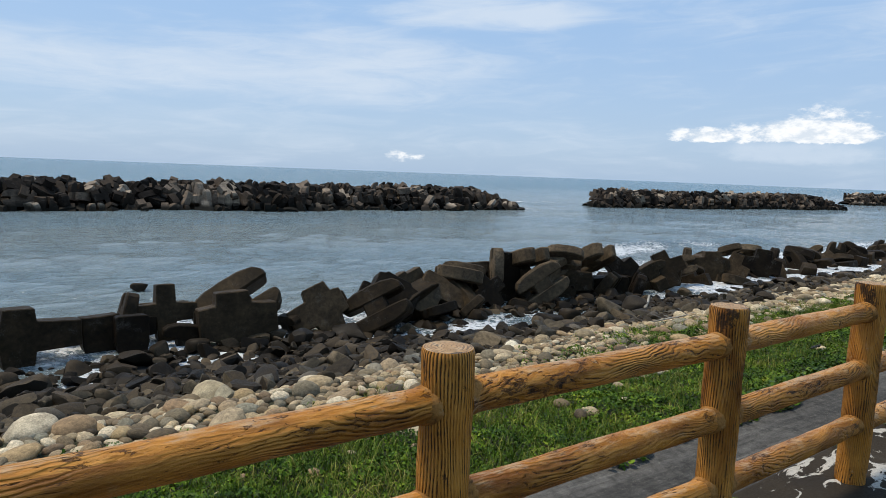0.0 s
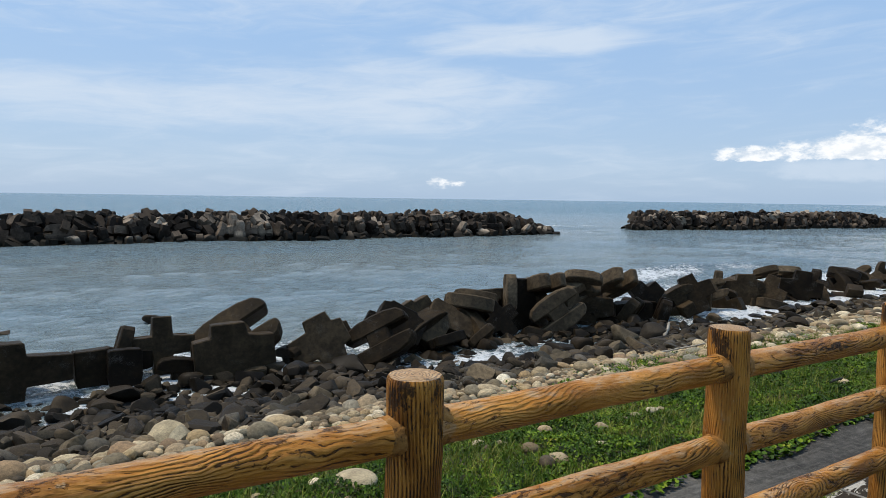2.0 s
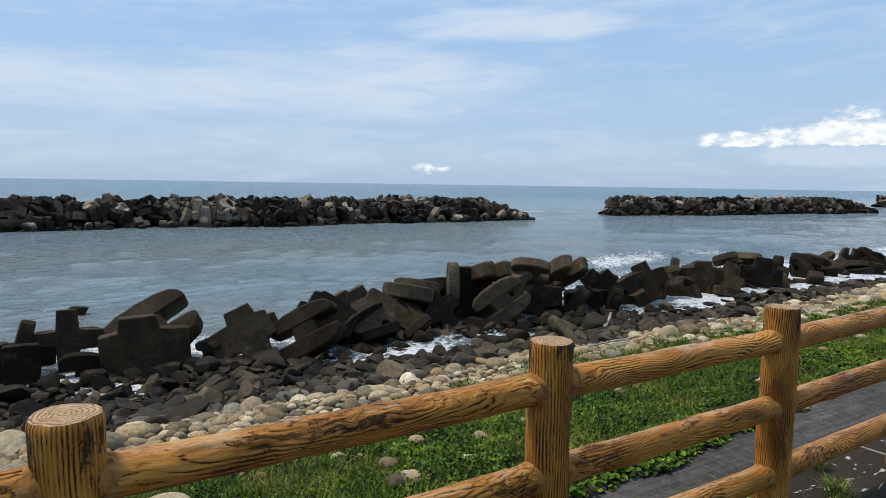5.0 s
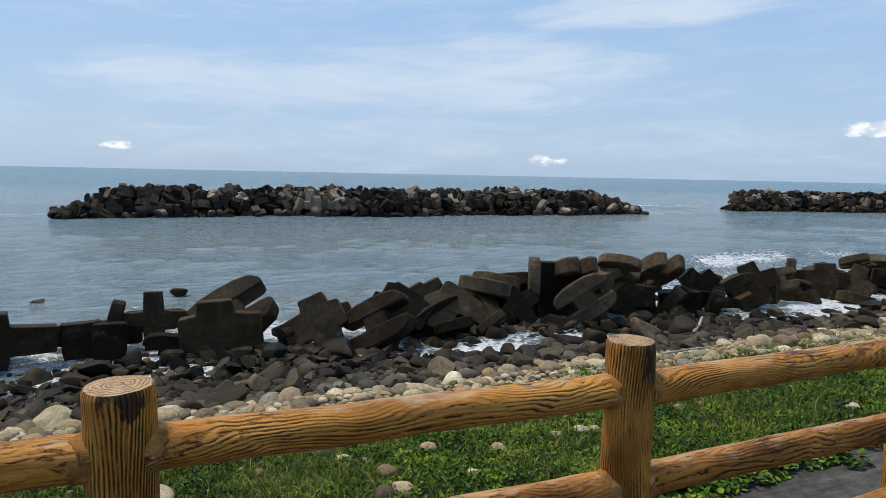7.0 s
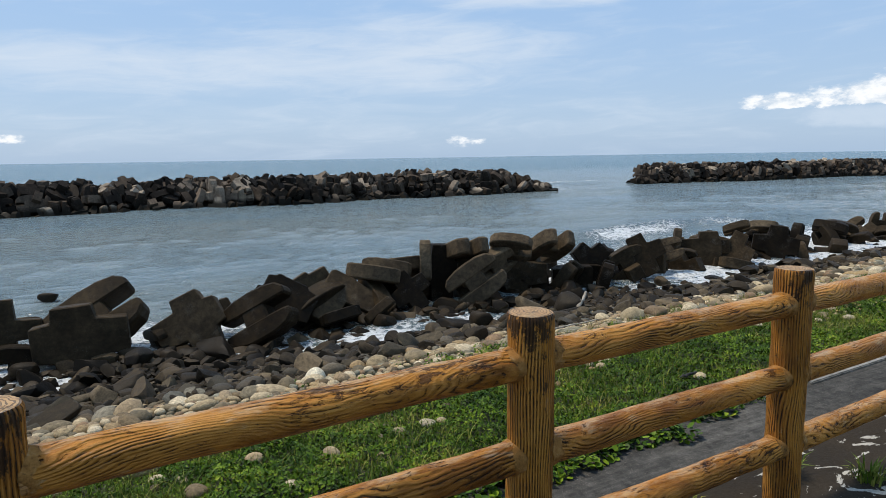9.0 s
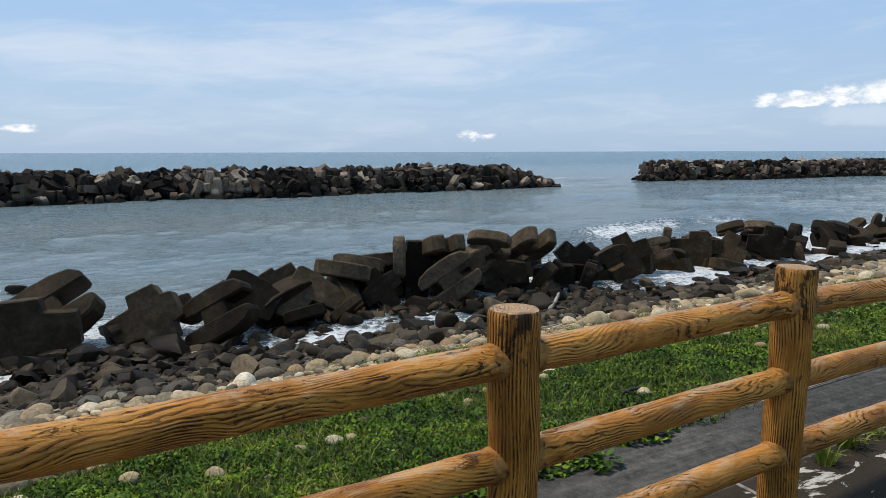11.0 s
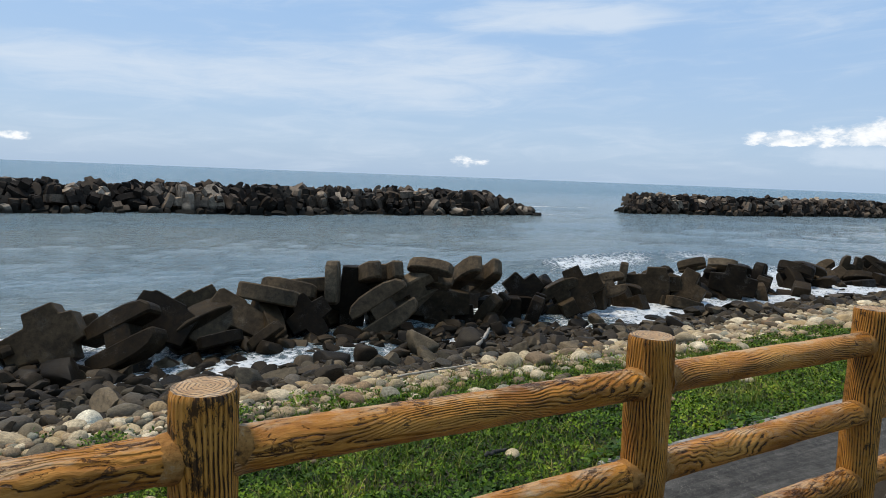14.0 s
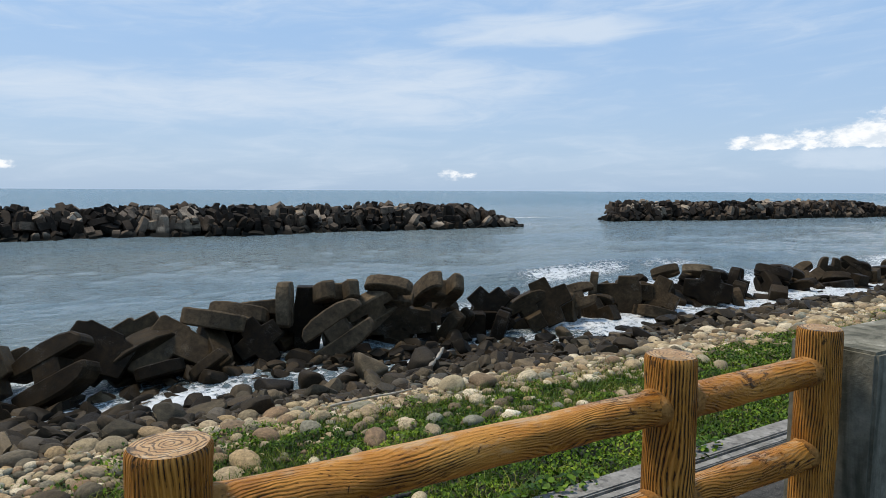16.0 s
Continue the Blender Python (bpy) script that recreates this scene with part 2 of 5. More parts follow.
def make_log_end():
    m, n, b = material("painted_log_end")
    p = coords(n)
    rnd = n.math("MULTIPLY", n.add("ShaderNodeObjectInfo").outputs["Random"], 20.0)
    x, y, z = n.separate(p)
    r = n.math("SQRT", n.math("ADD", n.math("MULTIPLY", x, x), n.math("MULTIPLY", y, y)))
    wob = n.noise(n.combine(n.math("MULTIPLY", x, 1.0), n.math("MULTIPLY", y, 1.7), rnd), 13.0, 4.0, 0.6)
    wave = n.math("SINE", n.math("ADD", n.math("MULTIPLY", r, 560.0), n.math("MULTIPLY", wob, 26.0)))
    fade = n.noise(n.combine(x, y, rnd), 30.0, 4.0, 0.65)
    ring = n.step(wave, n.math("SUBTRACT", 1.05, n.math("MULTIPLY", fade, 1.5)), n.math("SUBTRACT", 1.5, n.math("MULTIPLY", fade, 1.1)))
    base = n.ramp(fade, [(0.3, (0.34, 0.18, 0.07)), (0.55, (0.50, 0.30, 0.13)), (0.75, (0.56, 0.44, 0.30))])
    dirt = n.step(n.math("ADD", n.noise(n.combine(x, y, rnd), 18.0, 6.0, 0.72), n.step(r, 0.05, 0.08, 0.0, 0.10)), 0.56, 0.68)
    base = n.mix(n.math("MULTIPLY", dirt, 0.85), base, (0.035, 0.024, 0.013))
    n.put(n.mix(n.math("MULTIPLY", ring, 0.75), base, (0.05, 0.03, 0.015)), b.inputs["Base Color"])
    b.inputs["Roughness"].default_value = 0.6
    n.put(n.bump(n.math("SUBTRACT", 1.0, ring), 0.7, 0.004), b.inputs["Normal"])
    return m


def make_mortar():
    """Rough mortar under flaking ochre paint."""
    m, n, b = material("painted_mortar")
    p = coords(n)
    rnd = n.math("MULTIPLY", n.add("ShaderNodeObjectInfo").outputs["Random"], 30.0)
    p = n.vector_sum(p, n.combine(0.0, 0.0, rnd))
    blot = n.noise(p, 26.0, 6.0, 0.7)
    fine = n.noise(p, 120.0, 4.0, 0.65)
    base = n.ramp(blot, [(0.32, (0.045, 0.022, 0.008)), (0.45, (0.26, 0.115, 0.026)), (0.58, (0.36, 0.17, 0.045)), (0.74, (0.40, 0.28, 0.15))])
    base = n.mix(n.step(fine, 0.55, 0.72, 0.0, 0.7), base, (0.06, 0.032, 0.014))
    n.put(base, b.inputs["Base Color"])
    b.inputs["Roughness"].default_value = 0.75
    b.inputs["Specular IOR Level"].default_value = 0.15
    n.put(n.bump(n.math("ADD", blot, n.math("MULTIPLY", fine, 0.5)), 0.8, 0.006), b.inputs["Normal"])
    return m


def make_stone(name, stops, rough, grain=1.0, wet=0.0):
    m, n, b = material(name)
    p = coords(n)
    r = chance(n)
    q = n.combine(0.0, 0.0, n.math("MULTIPLY", r, 60.0))
    p = n.vector_sum(p, q)
    base = n.ramp(r, stops)
    big = n.noise(p, 3.5 * grain, 5.0, 0.6)
    small = n.noise(p, 38.0 * grain, 5.0, 0.65)
    base = n.mix(1.0, base, n.ramp(big, [(0.25, (0.42, 0.40, 0.37)), (0.75, (1.45, 1.43, 1.4))]), "MULTIPLY")
    base = n.mix(1.0, base, n.ramp(small, [(0.3, (0.58, 0.58, 0.58)), (0.7, (1.38, 1.38, 1.38))]), "MULTIPLY")
    n.put(base, b.inputs["Base Color"])
    n.put(n.step(big, 0.3, 0.7, rough - 0.1, rough + 0.12), b.inputs["Roughness"])
    b.inputs["Specular IOR Level"].default_value = 0.12 if wet else 0.22
    n.put(n.bump(n.math("ADD", n.math("MULTIPLY", small, 0.5), big), 0.5, 0.03), b.inputs["Normal"])
    return m


def make_block(name, stops, rough, dark_level=None):
    """Weathered cast concrete of the armour blocks."""
    m, n, b = material(name)
    p = coords(n)
    r = n.add("ShaderNodeObjectInfo").outputs["Random"]
    p = n.vector_sum(p, n.combine(n.math("MULTIPLY", r, 40.0), n.math("MULTIPLY", r, 17.0), 0.0))
    base = n.ramp(r, stops)
    big = n.noise(p, 1.1, 6.0, 0.62)
    mid = n.noise(p, 6.0, 6.0, 0.65)
    fine = n.noise(p, 46.0, 4.0, 0.6)
    base = n.mix(1.0, base, n.ramp(big, [(0.28, (0.52, 0.50, 0.47)), (0.5, (0.95, 0.93, 0.90)), (0.72, (1.6, 1.54, 1.44))]), "MULTIPLY")
    base = n.mix(1.0, base, n.ramp(mid, [(0.3, (0.58, 0.58, 0.58)), (0.7, (1.45, 1.43, 1.38))]), "MULTIPLY")
    pits = n.step(n.voronoi(p, 16.0), 0.08, 0.22)
    base = n.mix(1.0, base, n.ramp(fine, [(0.3, (0.8, 0.8, 0.8)), (0.7, (1.15, 1.15, 1.15))]), "MULTIPLY")
    weed = n.step(n.noise(p, 2.3, 5.0, 0.7), 0.58, 0.7)
    base = n.mix(n.math("MULTIPLY", weed, 0.35), base, (0.032, 0.030, 0.019))
    shells = n.step(n.math("MULTIPLY", n.noise(p, 1.6, 2.0), n.noise(p, 55.0, 2.0)), 0.36, 0.42)
    base = n.mix(n.math("MULTIPLY", shells, 0.22), base, (0.30, 0.28, 0.24))
    if dark_level is not None:
        # near-black below a ragged level just above the sea
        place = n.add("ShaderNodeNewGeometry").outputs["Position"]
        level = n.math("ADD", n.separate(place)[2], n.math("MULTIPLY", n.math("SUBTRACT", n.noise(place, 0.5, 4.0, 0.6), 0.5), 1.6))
        base = n.mix(n.step(level, dark_level - 0.3, dark_level + 0.4, 0.9, 0.0), base, (0.012, 0.011, 0.008))
    n.put(base, b.inputs["Base Color"])
    n.put(n.step(mid, 0.3, 0.7, rough - 0.1, rough + 0.14), b.inputs["Roughness"])
    b.inputs["Specular IOR Level"].default_value = 0.10
    h = n.math("ADD", n.math("MULTIPLY", mid, 0.8), n.math("ADD", n.math("MULTIPLY", fine, 0.35), n.math("MULTIPLY", pits, 0.15)))
    n.put(n.bump(h, 0.55, 0.04), b.inputs["Normal"])
    return m


def make_asphalt():
    m, n, b = material("asphalt")
    p = coords(n)
    x, y, z = n.separate(p)
    grit = n.noise(p, 90.0, 3.0, 0.7)
    big = n.noise(n.mapping(p, (0.25, 1.1, 1.0)), 1.0, 5.0, 0.6)
    tracks = n.noise(n.combine(n.math("MULTIPLY", x, 0.08), n.math("MULTIPLY", y, 2.6), 2.0), 1.0, 3.0, 0.5, 0.3)
    base = n.ramp(big, [(0.3, (0.050, 0.048, 0.044)), (0.55, (0.076, 0.073, 0.067)), (0.75, (0.120, 0.115, 0.105))])
    base = n.mix(n.step(tracks, 0.5, 0.68, 0.0, 0.5), base, (0.15, 0.143, 0.13))
    combed = n.noise(n.combine(n.math("MULTIPLY", x, 0.5), n.math("MULTIPLY", n.math("ADD", y, n.math("MULTIPLY", x, 0.03)), 13.0), 4.0), 1.0, 5.0, 0.65, 0.4)
    base = n.mix(1.0, base, n.ramp(combed, [(0.32, (0.72, 0.72, 0.72)), (0.5, (1.0, 1.0, 1.0)), (0.7, (1.35, 1.34, 1.31))]), "MULTIPLY")
    chips = n.step(n.voronoi(p, 42.0), 0.10, 0.26, 1.0, 0.0)
    base = n.mix(n.math("MULTIPLY", chips, 0.6), base, (0.24, 0.21, 0.175))
    patch = n.noise(p, 7.0, 5.0, 0.7)
    base = n.mix(1.0, base, n.ramp(patch, [(0.3, (0.6, 0.6, 0.6)), (0.7, (1.5, 1.48, 1.45))]), "MULTIPLY")
    base = n.mix(1.0, base, n.ramp(grit, [(0.3, (0.6, 0.6, 0.6)), (0.7, (1.4, 1.4, 1.4))]), "MULTIPLY")
    n.put(base, b.inputs["Base Color"])
    n.put(n.step(big, 0.3, 0.7, 0.75, 0.95), b.inputs["Roughness"])
    b.inputs["Specular IOR Level"].default_value = 0.06
    n.put(n.bump(grit, 0.8, 0.012), b.inputs["Normal"])
    return m


def make_pavement():
    """Dark stained concrete with flakes of old white paint."""
    m, n, b = material("stained_concrete")
    p = coords(n)
    x, y, z = n.separate(p)
    big = n.noise(p, 1.6, 6.0, 0.62)
    grit = n.noise(p, 70.0, 3.0, 0.7)
    base = n.ramp(big, [(0.3, (0.024, 0.0185, 0.0125)), (0.6, (0.044, 0.035, 0.025)), (0.8, (0.075, 0.068, 0.058))])
    flow = n.noise(n.mapping(p, (3.2, 8.0, 1.0)), 1.0, 5.0, 0.62, 1.6)
    where = n.noise(p, 1.7, 2.0)
    edge = n.step(y, -0.9, -0.05, 0.0, 0.17)
    flakes = n.step(n.math("ADD", flow, n.math("ADD", edge, n.math("MULTIPLY", n.math("SUBTRACT", where, 0.5), 0.5))), 0.77, 0.80)
    base = n.mix(n.math("MULTIPLY", flakes, 0.9), base, (0.50, 0.47, 0.41))
    base = n.mix(1.0, base, n.ramp(grit, [(0.3, (0.75, 0.75, 0.75)), (0.7, (1.25, 1.25, 1.25))]), "MULTIPLY")
    n.put(base, b.inputs["Base Color"])
    n.put(n.step(big, 0.3, 0.7, 0.6, 0.9), b.inputs["Roughness"])
    b.inputs["Specular IOR Level"].default_value = 0.07
    n.put(n.bump(n.math("ADD", grit, n.math("MULTIPLY", flakes, 0.6)), 0.5, 0.006), b.inputs["Normal"])
    return m


def make_concrete(name, a, c):
    m, n, b = material(name)
    p = coords(n)
    big = n.noise(n.mapping(p, (1.0, 1.0, 0.35)), 3.0, 6.0, 0.65)
    mid = n.noise(p, 16.0, 5.0, 0.6)
    streak = n.noise(n.mapping(p, (9.0, 9.0, 0.8)), 1.0, 4.0, 0.6)
    base = n.mix(n.step(big, 0.3, 0.7), a, c)
    base = n.mix(n.step(streak, 0.48, 0.7, 0.0, 0.7), base, tuple(v * 0.35 for v in a))
    base = n.mix(1.0, base, n.ramp(mid, [(0.3, (0.8, 0.8, 0.8)), (0.7, (1.2, 1.2, 1.2))]), "MULTIPLY")
    n.put(base, b.inputs["Base Color"])
    b.inputs["Roughness"].default_value = 0.8
    n.put(n.bump(n.math("ADD", mid, big), 0.4, 0.01), b.inputs["Normal"])
    return m


def make_pier():
    """Grey cast concrete with dark run-off streaks and algae."""
    m, n, b = material("pier_concrete")
    p = coords(n)
    big = n.noise(p, 3.2, 6.0, 0.65)
    mid = n.noise(p, 22.0, 5.0, 0.65)
    runs = n.noise(n.mapping(p, (7.0, 7.0, 0.55)), 1.0, 6.0, 0.62, 0.4)
    thin = n.noise(n.mapping(p, (26.0, 26.0, 1.1)), 1.0, 3.0, 0.5)
    base = n.ramp(big, [(0.3, (0.13, 0.120, 0.088)), (0.55, (0.21, 0.195, 0.145)), (0.75, (0.33, 0.305, 0.235))])
    base = n.mix(n.step(runs, 0.46, 0.62, 0.0, 0.8), base, (0.055, 0.054, 0.036))
    base = n.mix(n.step(n.math("ADD", runs, n.math("MULTIPLY", thin, 0.25)), 0.42, 0.54, 0.7, 0.0), base, (0.42, 0.395, 0.32))
    base = n.mix(1.0, base, n.ramp(mid, [(0.3, (0.72, 0.72, 0.72)), (0.7, (1.28, 1.28, 1.28))]), "MULTIPLY")
    n.put(base, b.inputs["Base Color"])
    b.inputs["Roughness"].default_value = 0.85
    b.inputs["Specular IOR Level"].default_value = 0.15
    n.put(n.bump(n.math("ADD", mid, big), 0.6, 0.012), b.inputs["Normal"])
    return m


def make_ground():
    m, n, b = material("shore_soil")
    p = coords(n)
    big = n.noise(p, 0.7, 6.0, 0.6)
    grit = n.noise(p, 24.0, 5.0, 0.7)
    base = n.ramp(big, [(0.3, (0.014, 0.022, 0.004)), (0.55, (0.028, 0.030, 0.009)), (0.75, (0.062, 0.047, 0.024))])
    x, y, z = n.separate(p)
    # soil colour darkened below the stones, standing in for shade in their gaps
    gap_shade = n.step(n.math("ADD", y, n.math("MULTIPLY", n.math("SUBTRACT", big, 0.5), 3.0)), 9.8, 11.0)
    base = n.mix(gap_shade, base, n.mix(big, (0.007, 0.006, 0.004), (0.022, 0.018, 0.012)))
    base = n.mix(1.0, base, n.ramp(grit, [(0.3, (0.6, 0.6, 0.6)), (0.7, (1.4, 1.4, 1.4))]), "MULTIPLY")
    n.put(base, b.inputs["Base Color"])
    b.inputs["Roughness"].default_value = 0.9
    n.put(n.bump(grit, 0.8, 0.04), b.inputs["Normal"])
    return m


def make_leaf(name, stops, rough=0.5):
    m, n, b = material(name)
    p = coords(n)
    r = n.add("ShaderNodeNewGeometry").outputs["Random Per Island"]
    drift = n.step(n.noise(p, 1.1, 5.0, 0.65), 0.3, 0.7)
    base = n.ramp(n.math("ADD", n.math("MULTIPLY", r, 0.5), n.math("MULTIPLY", drift, 0.5)), stops)
    n.put(base, b.inputs["Base Color"])
    b.inputs["Roughness"].default_value = rough
    b.inputs["Subsurface Weight"].default_value = 0.0
    b.inputs["Specular IOR Level"].default_value = 0.14
    return m


def make_water():
    m, n, b = material("sea_water")
    p = coords(n)
    x, y, z = n.separate(p)
    near = n.noise(n.mapping(p, (0.75, 1.25, 1.0)), 1.5, 5.0, 0.62, 0.4)
    mid = n.noise(n.mapping(p, (0.22, 0.38, 1.0)), 1.0, 6.0, 0.66, 0.5)
    far = n.noise(n.mapping(p, (0.012, 0.045, 1.0)), 1.0, 5.0, 0.6)
    tint = n.noise(n.mapping(p, (0.02, 0.05, 1.0)), 1.0, 3.0, 0.5)
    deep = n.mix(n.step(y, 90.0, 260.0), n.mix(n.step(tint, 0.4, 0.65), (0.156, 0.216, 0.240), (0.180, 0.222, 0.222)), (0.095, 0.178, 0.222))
    marks = n.add("ShaderNodeAttribute")
    marks.attribute_name = "foam"
    foam = marks.outputs["Fac"]
    web = n.noise(p, 3.2, 8.0, 0.74, 1.6)
    fluff = n.noise(p, 9.0, 5.0, 0.7)
    warp = n.vector_sum(p, n.combine(n.math("MULTIPLY", web, 0.9), n.math("MULTIPLY", fluff, 0.5), 0.0))
    strands = n.step(n.voronoi(warp, 2.4, "DISTANCE_TO_EDGE"), 0.02, 0.24, 1.0, 0.0)
    finer = n.step(n.voronoi(warp, 6.5, "DISTANCE_TO_EDGE"), 0.02, 0.25, 1.0, 0.0)
    lace = n.math("ADD", n.math("MULTIPLY", web, 0.95), n.math("ADD", n.math("MULTIPLY", strands, 0.20), n.math("ADD", n.math("MULTIPLY", finer, 0.12), n.math("MULTIPLY", fluff, 0.3))))
    cover = n.step(n.math("ADD", lace, n.math("MULTIPLY", foam, 0.66)), 1.05, 1.22)
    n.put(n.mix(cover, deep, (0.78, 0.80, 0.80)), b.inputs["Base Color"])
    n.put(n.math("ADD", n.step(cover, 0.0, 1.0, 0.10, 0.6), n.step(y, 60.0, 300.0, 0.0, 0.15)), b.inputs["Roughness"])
    b.inputs["IOR"].default_value = 1.33
    h = n.math("ADD", n.math("MULTIPLY", near, 0.58), n.math("ADD", n.math("MULTIPLY", mid, 0.42), n.math("MULTIPLY", far, 1.2)))
    h = n.math("ADD", h, n.math("MULTIPLY", cover, 0.05))
    n.put(n.bump(h, 1.0, 1.0), b.inputs["Normal"])
    return m


LOG = make_log_paint()
LOG_END = make_log_end()
MORTAR = make_mortar()
COBBLE = make_stone("cobble_stone", [(0.0, (0.085, 0.064, 0.040)), (0.12, (0.20, 0.148, 0.084)), (0.2, (0.25, 0.245, 0.185)), (0.3, (0.42, 0.305, 0.155)), (0.4, (0.27, 0.175, 0.10)), (0.5, (0.13, 0.108, 0.070)),
                                     (0.62, (0.46, 0.355, 0.205)), (0.74, (0.32, 0.235, 0.140)), (0.86, (0.52, 0.42, 0.265)), (1.0, (0.68, 0.58, 0.41))], 0.72)
SLATE = make_stone("grey_cobble", [(0.0, (0.045, 0.038, 0.027)), (0.2, (0.115, 0.098, 0.068)), (0.38, (0.075, 0.060, 0.042)), (0.55, (0.17, 0.150, 0.105)), (0.7, (0.135, 0.092, 0.056)),
                                    (0.85, (0.105, 0.103, 0.082)), (1.0, (0.27, 0.235, 0.165))], 0.6, 0.9)
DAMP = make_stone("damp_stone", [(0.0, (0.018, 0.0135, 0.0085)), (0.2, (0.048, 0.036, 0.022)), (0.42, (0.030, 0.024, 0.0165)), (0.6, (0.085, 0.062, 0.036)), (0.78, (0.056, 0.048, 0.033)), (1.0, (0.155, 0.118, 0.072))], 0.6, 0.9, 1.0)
WHITE = make_stone("white_limestone", [(0.0, (0.76, 0.68, 0.50)), (1.0, (0.80, 0.73, 0.56))], 0.75)
PALE = make_stone("pale_limestone", [(0.0, (0.38, 0.305, 0.18)), (1.0, (0.54, 0.465, 0.33))], 0.75)
BOULDER = make_stone("wet_dark_stone", [(0.0, (0.0095, 0.007, 0.004)), (0.35, (0.018, 0.013, 0.0072)), (0.65, (0.034, 0.024, 0.0135)), (0.88, (0.060, 0.044, 0.026)), (1.0, (0.115, 0.086, 0.052))], 0.55, 0.8, 1.0)
BLOCK = make_block("dark_wet_concrete", [(0.0, (0.011, 0.0076, 0.0042)), (0.4, (0.018, 0.0125, 0.0068)), (0.75, (0.040, 0.028, 0.0155)), (1.0, (0.078, 0.055, 0.032))], 0.6)
# paler brown stops, used for twin blocks high on the pile
BROWN_BLOCK = make_block("brown_concrete", [(0.0, (0.050, 0.037, 0.023)), (0.5, (0.090, 0.067, 0.043)), (1.0, (0.150, 0.115, 0.076))], 0.75)
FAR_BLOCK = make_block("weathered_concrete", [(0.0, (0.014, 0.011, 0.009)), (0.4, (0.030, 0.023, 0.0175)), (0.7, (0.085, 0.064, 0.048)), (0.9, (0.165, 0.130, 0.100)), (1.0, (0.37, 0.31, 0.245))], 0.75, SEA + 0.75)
ASPHALT = make_asphalt()
PAVE = make_pavement()
KERB = make_concrete("kerb_concrete", (0.17, 0.155, 0.13), (0.30, 0.28, 0.245))
PIER = make_pier()
SOIL = make_ground()
LEAF = make_leaf("creeper_leaf", [(0.0, (0.010, 0.026, 0.002)), (0.35, (0.030, 0.068, 0.003)), (0.62, (0.082, 0.150, 0.007)), (0.85, (0.19, 0.27, 0.016)), (1.0, (0.36, 0.34, 0.038))])
BLADE = make_leaf("grass_blade", [(0.0, (0.035, 0.075, 0.007)), (0.4, (0.10, 0.155, 0.016)), (0.7, (0.26, 0.25, 0.05)), (1.0, (0.44, 0.34, 0.13))], 0.6)
WATER = make_water()
DRIFT = make_concrete("driftwood", (0.30, 0.26, 0.20), (0.44, 0.40, 0.33))
STAKE = make_concrete("blackened_wood", (0.02, 0.02, 0.02), (0.04, 0.036, 0.03))


# ---------------------------------------------------------------- mesh helpers
def fast_mesh(name, verts, tris, mat, smooth=True):
    """A mesh of many triangles from arrays."""
    me = bpy.data.meshes.new(name)
    verts, tris = np.asarray(verts, np.float32), np.asarray(tris, np.int32)
    me.vertices.add(len(verts))
    me.vertices.foreach_set("co", verts.ravel())
    me.loops.add(tris.size)
    me.loops.foreach_set("vertex_index", tris.ravel())
    me.polygons.add(len(tris))
    me.polygons.foreach_set("loop_start", np.arange(0, tris.size, tris.shape[1], dtype=np.int32))
    me.materials.append(mat)
    me.polygons.foreach_set("use_smooth", np.full(len(tris), smooth))
    me.update(calc_edges=True)
    me.validate()
    return me


def from_bm(name, bm, mats, smooth=True, sharp=None):
    bmesh.ops.recalc_face_normals(bm, faces=bm.faces)
    me = bpy.data.meshes.new(name)
    bm.to_mesh(me)
    bm.free()
    for m in mats:
        me.materials.append(m)
    me.polygons.foreach_set("use_smooth", [smooth] * len(me.polygons))
    if sharp:
        me.set_sharp_from_angle(angle=radians(sharp))
    me.update()
    return me


def part(name, data, parent, m=None, label=""):
    ob = new(name, data)
    ob.parent = parent
    if m is not None:
        ob.matrix_basis = m
    return tagged(ob, label)


def box_bm(x0, y0, z0, x1, y1, z1, bevel=0.01):
    bm = bmesh.new()
    bmesh.ops.create_cube(bm, size=1.0, matrix=Matrix.LocRotScale(((x0 + x1) / 2, (y0 + y1) / 2, (z0 + z1) / 2), None, (x1 - x0, y1 - y0, z1 - z0)))
    if bevel:
        bmesh.ops.bevel(bm, geom=bm.edges[:], offset=bevel, segments=2, affect="EDGES")
    return bm


def smooth_noise(x, y, seed, scale):
    """Smooth value noise on arrays, -1 to 1."""
    rng = np.random.default_rng(seed)
    table = rng.uniform(-1, 1, (64, 64))
    x, y = np.asarray(x) / scale, np.asarray(y) / scale
    i, j = np.floor(x).astype(int), np.floor(y).astype(int)
    u, v = x - i, y - j
    u, v = u * u * (3 - 2 * u), v * v * (3 - 2 * v)
    g = lambda a, b: table[a % 64, b % 64]
    return (g(i, j) * (1 - u) + g(i + 1, j) * u) * (1 - v) + (g(i, j + 1) * (1 - u) + g(i + 1, j + 1) * u) * v


SHORE_D = (-3000, -14, -9, 0.30, 4.0, 5.5, 7.4, 10.3, 11.3, 13.0, 16.0, 18.5, 20.5, 26.0, 60.0)
SHORE_Z = (-0.16, -0.16, -2.3, -2.22, -2.26, -2.40, -2.62, -2.88, -3.26, -3.56, -4.18, -4.56, -4.86, -6.4, -9.0)


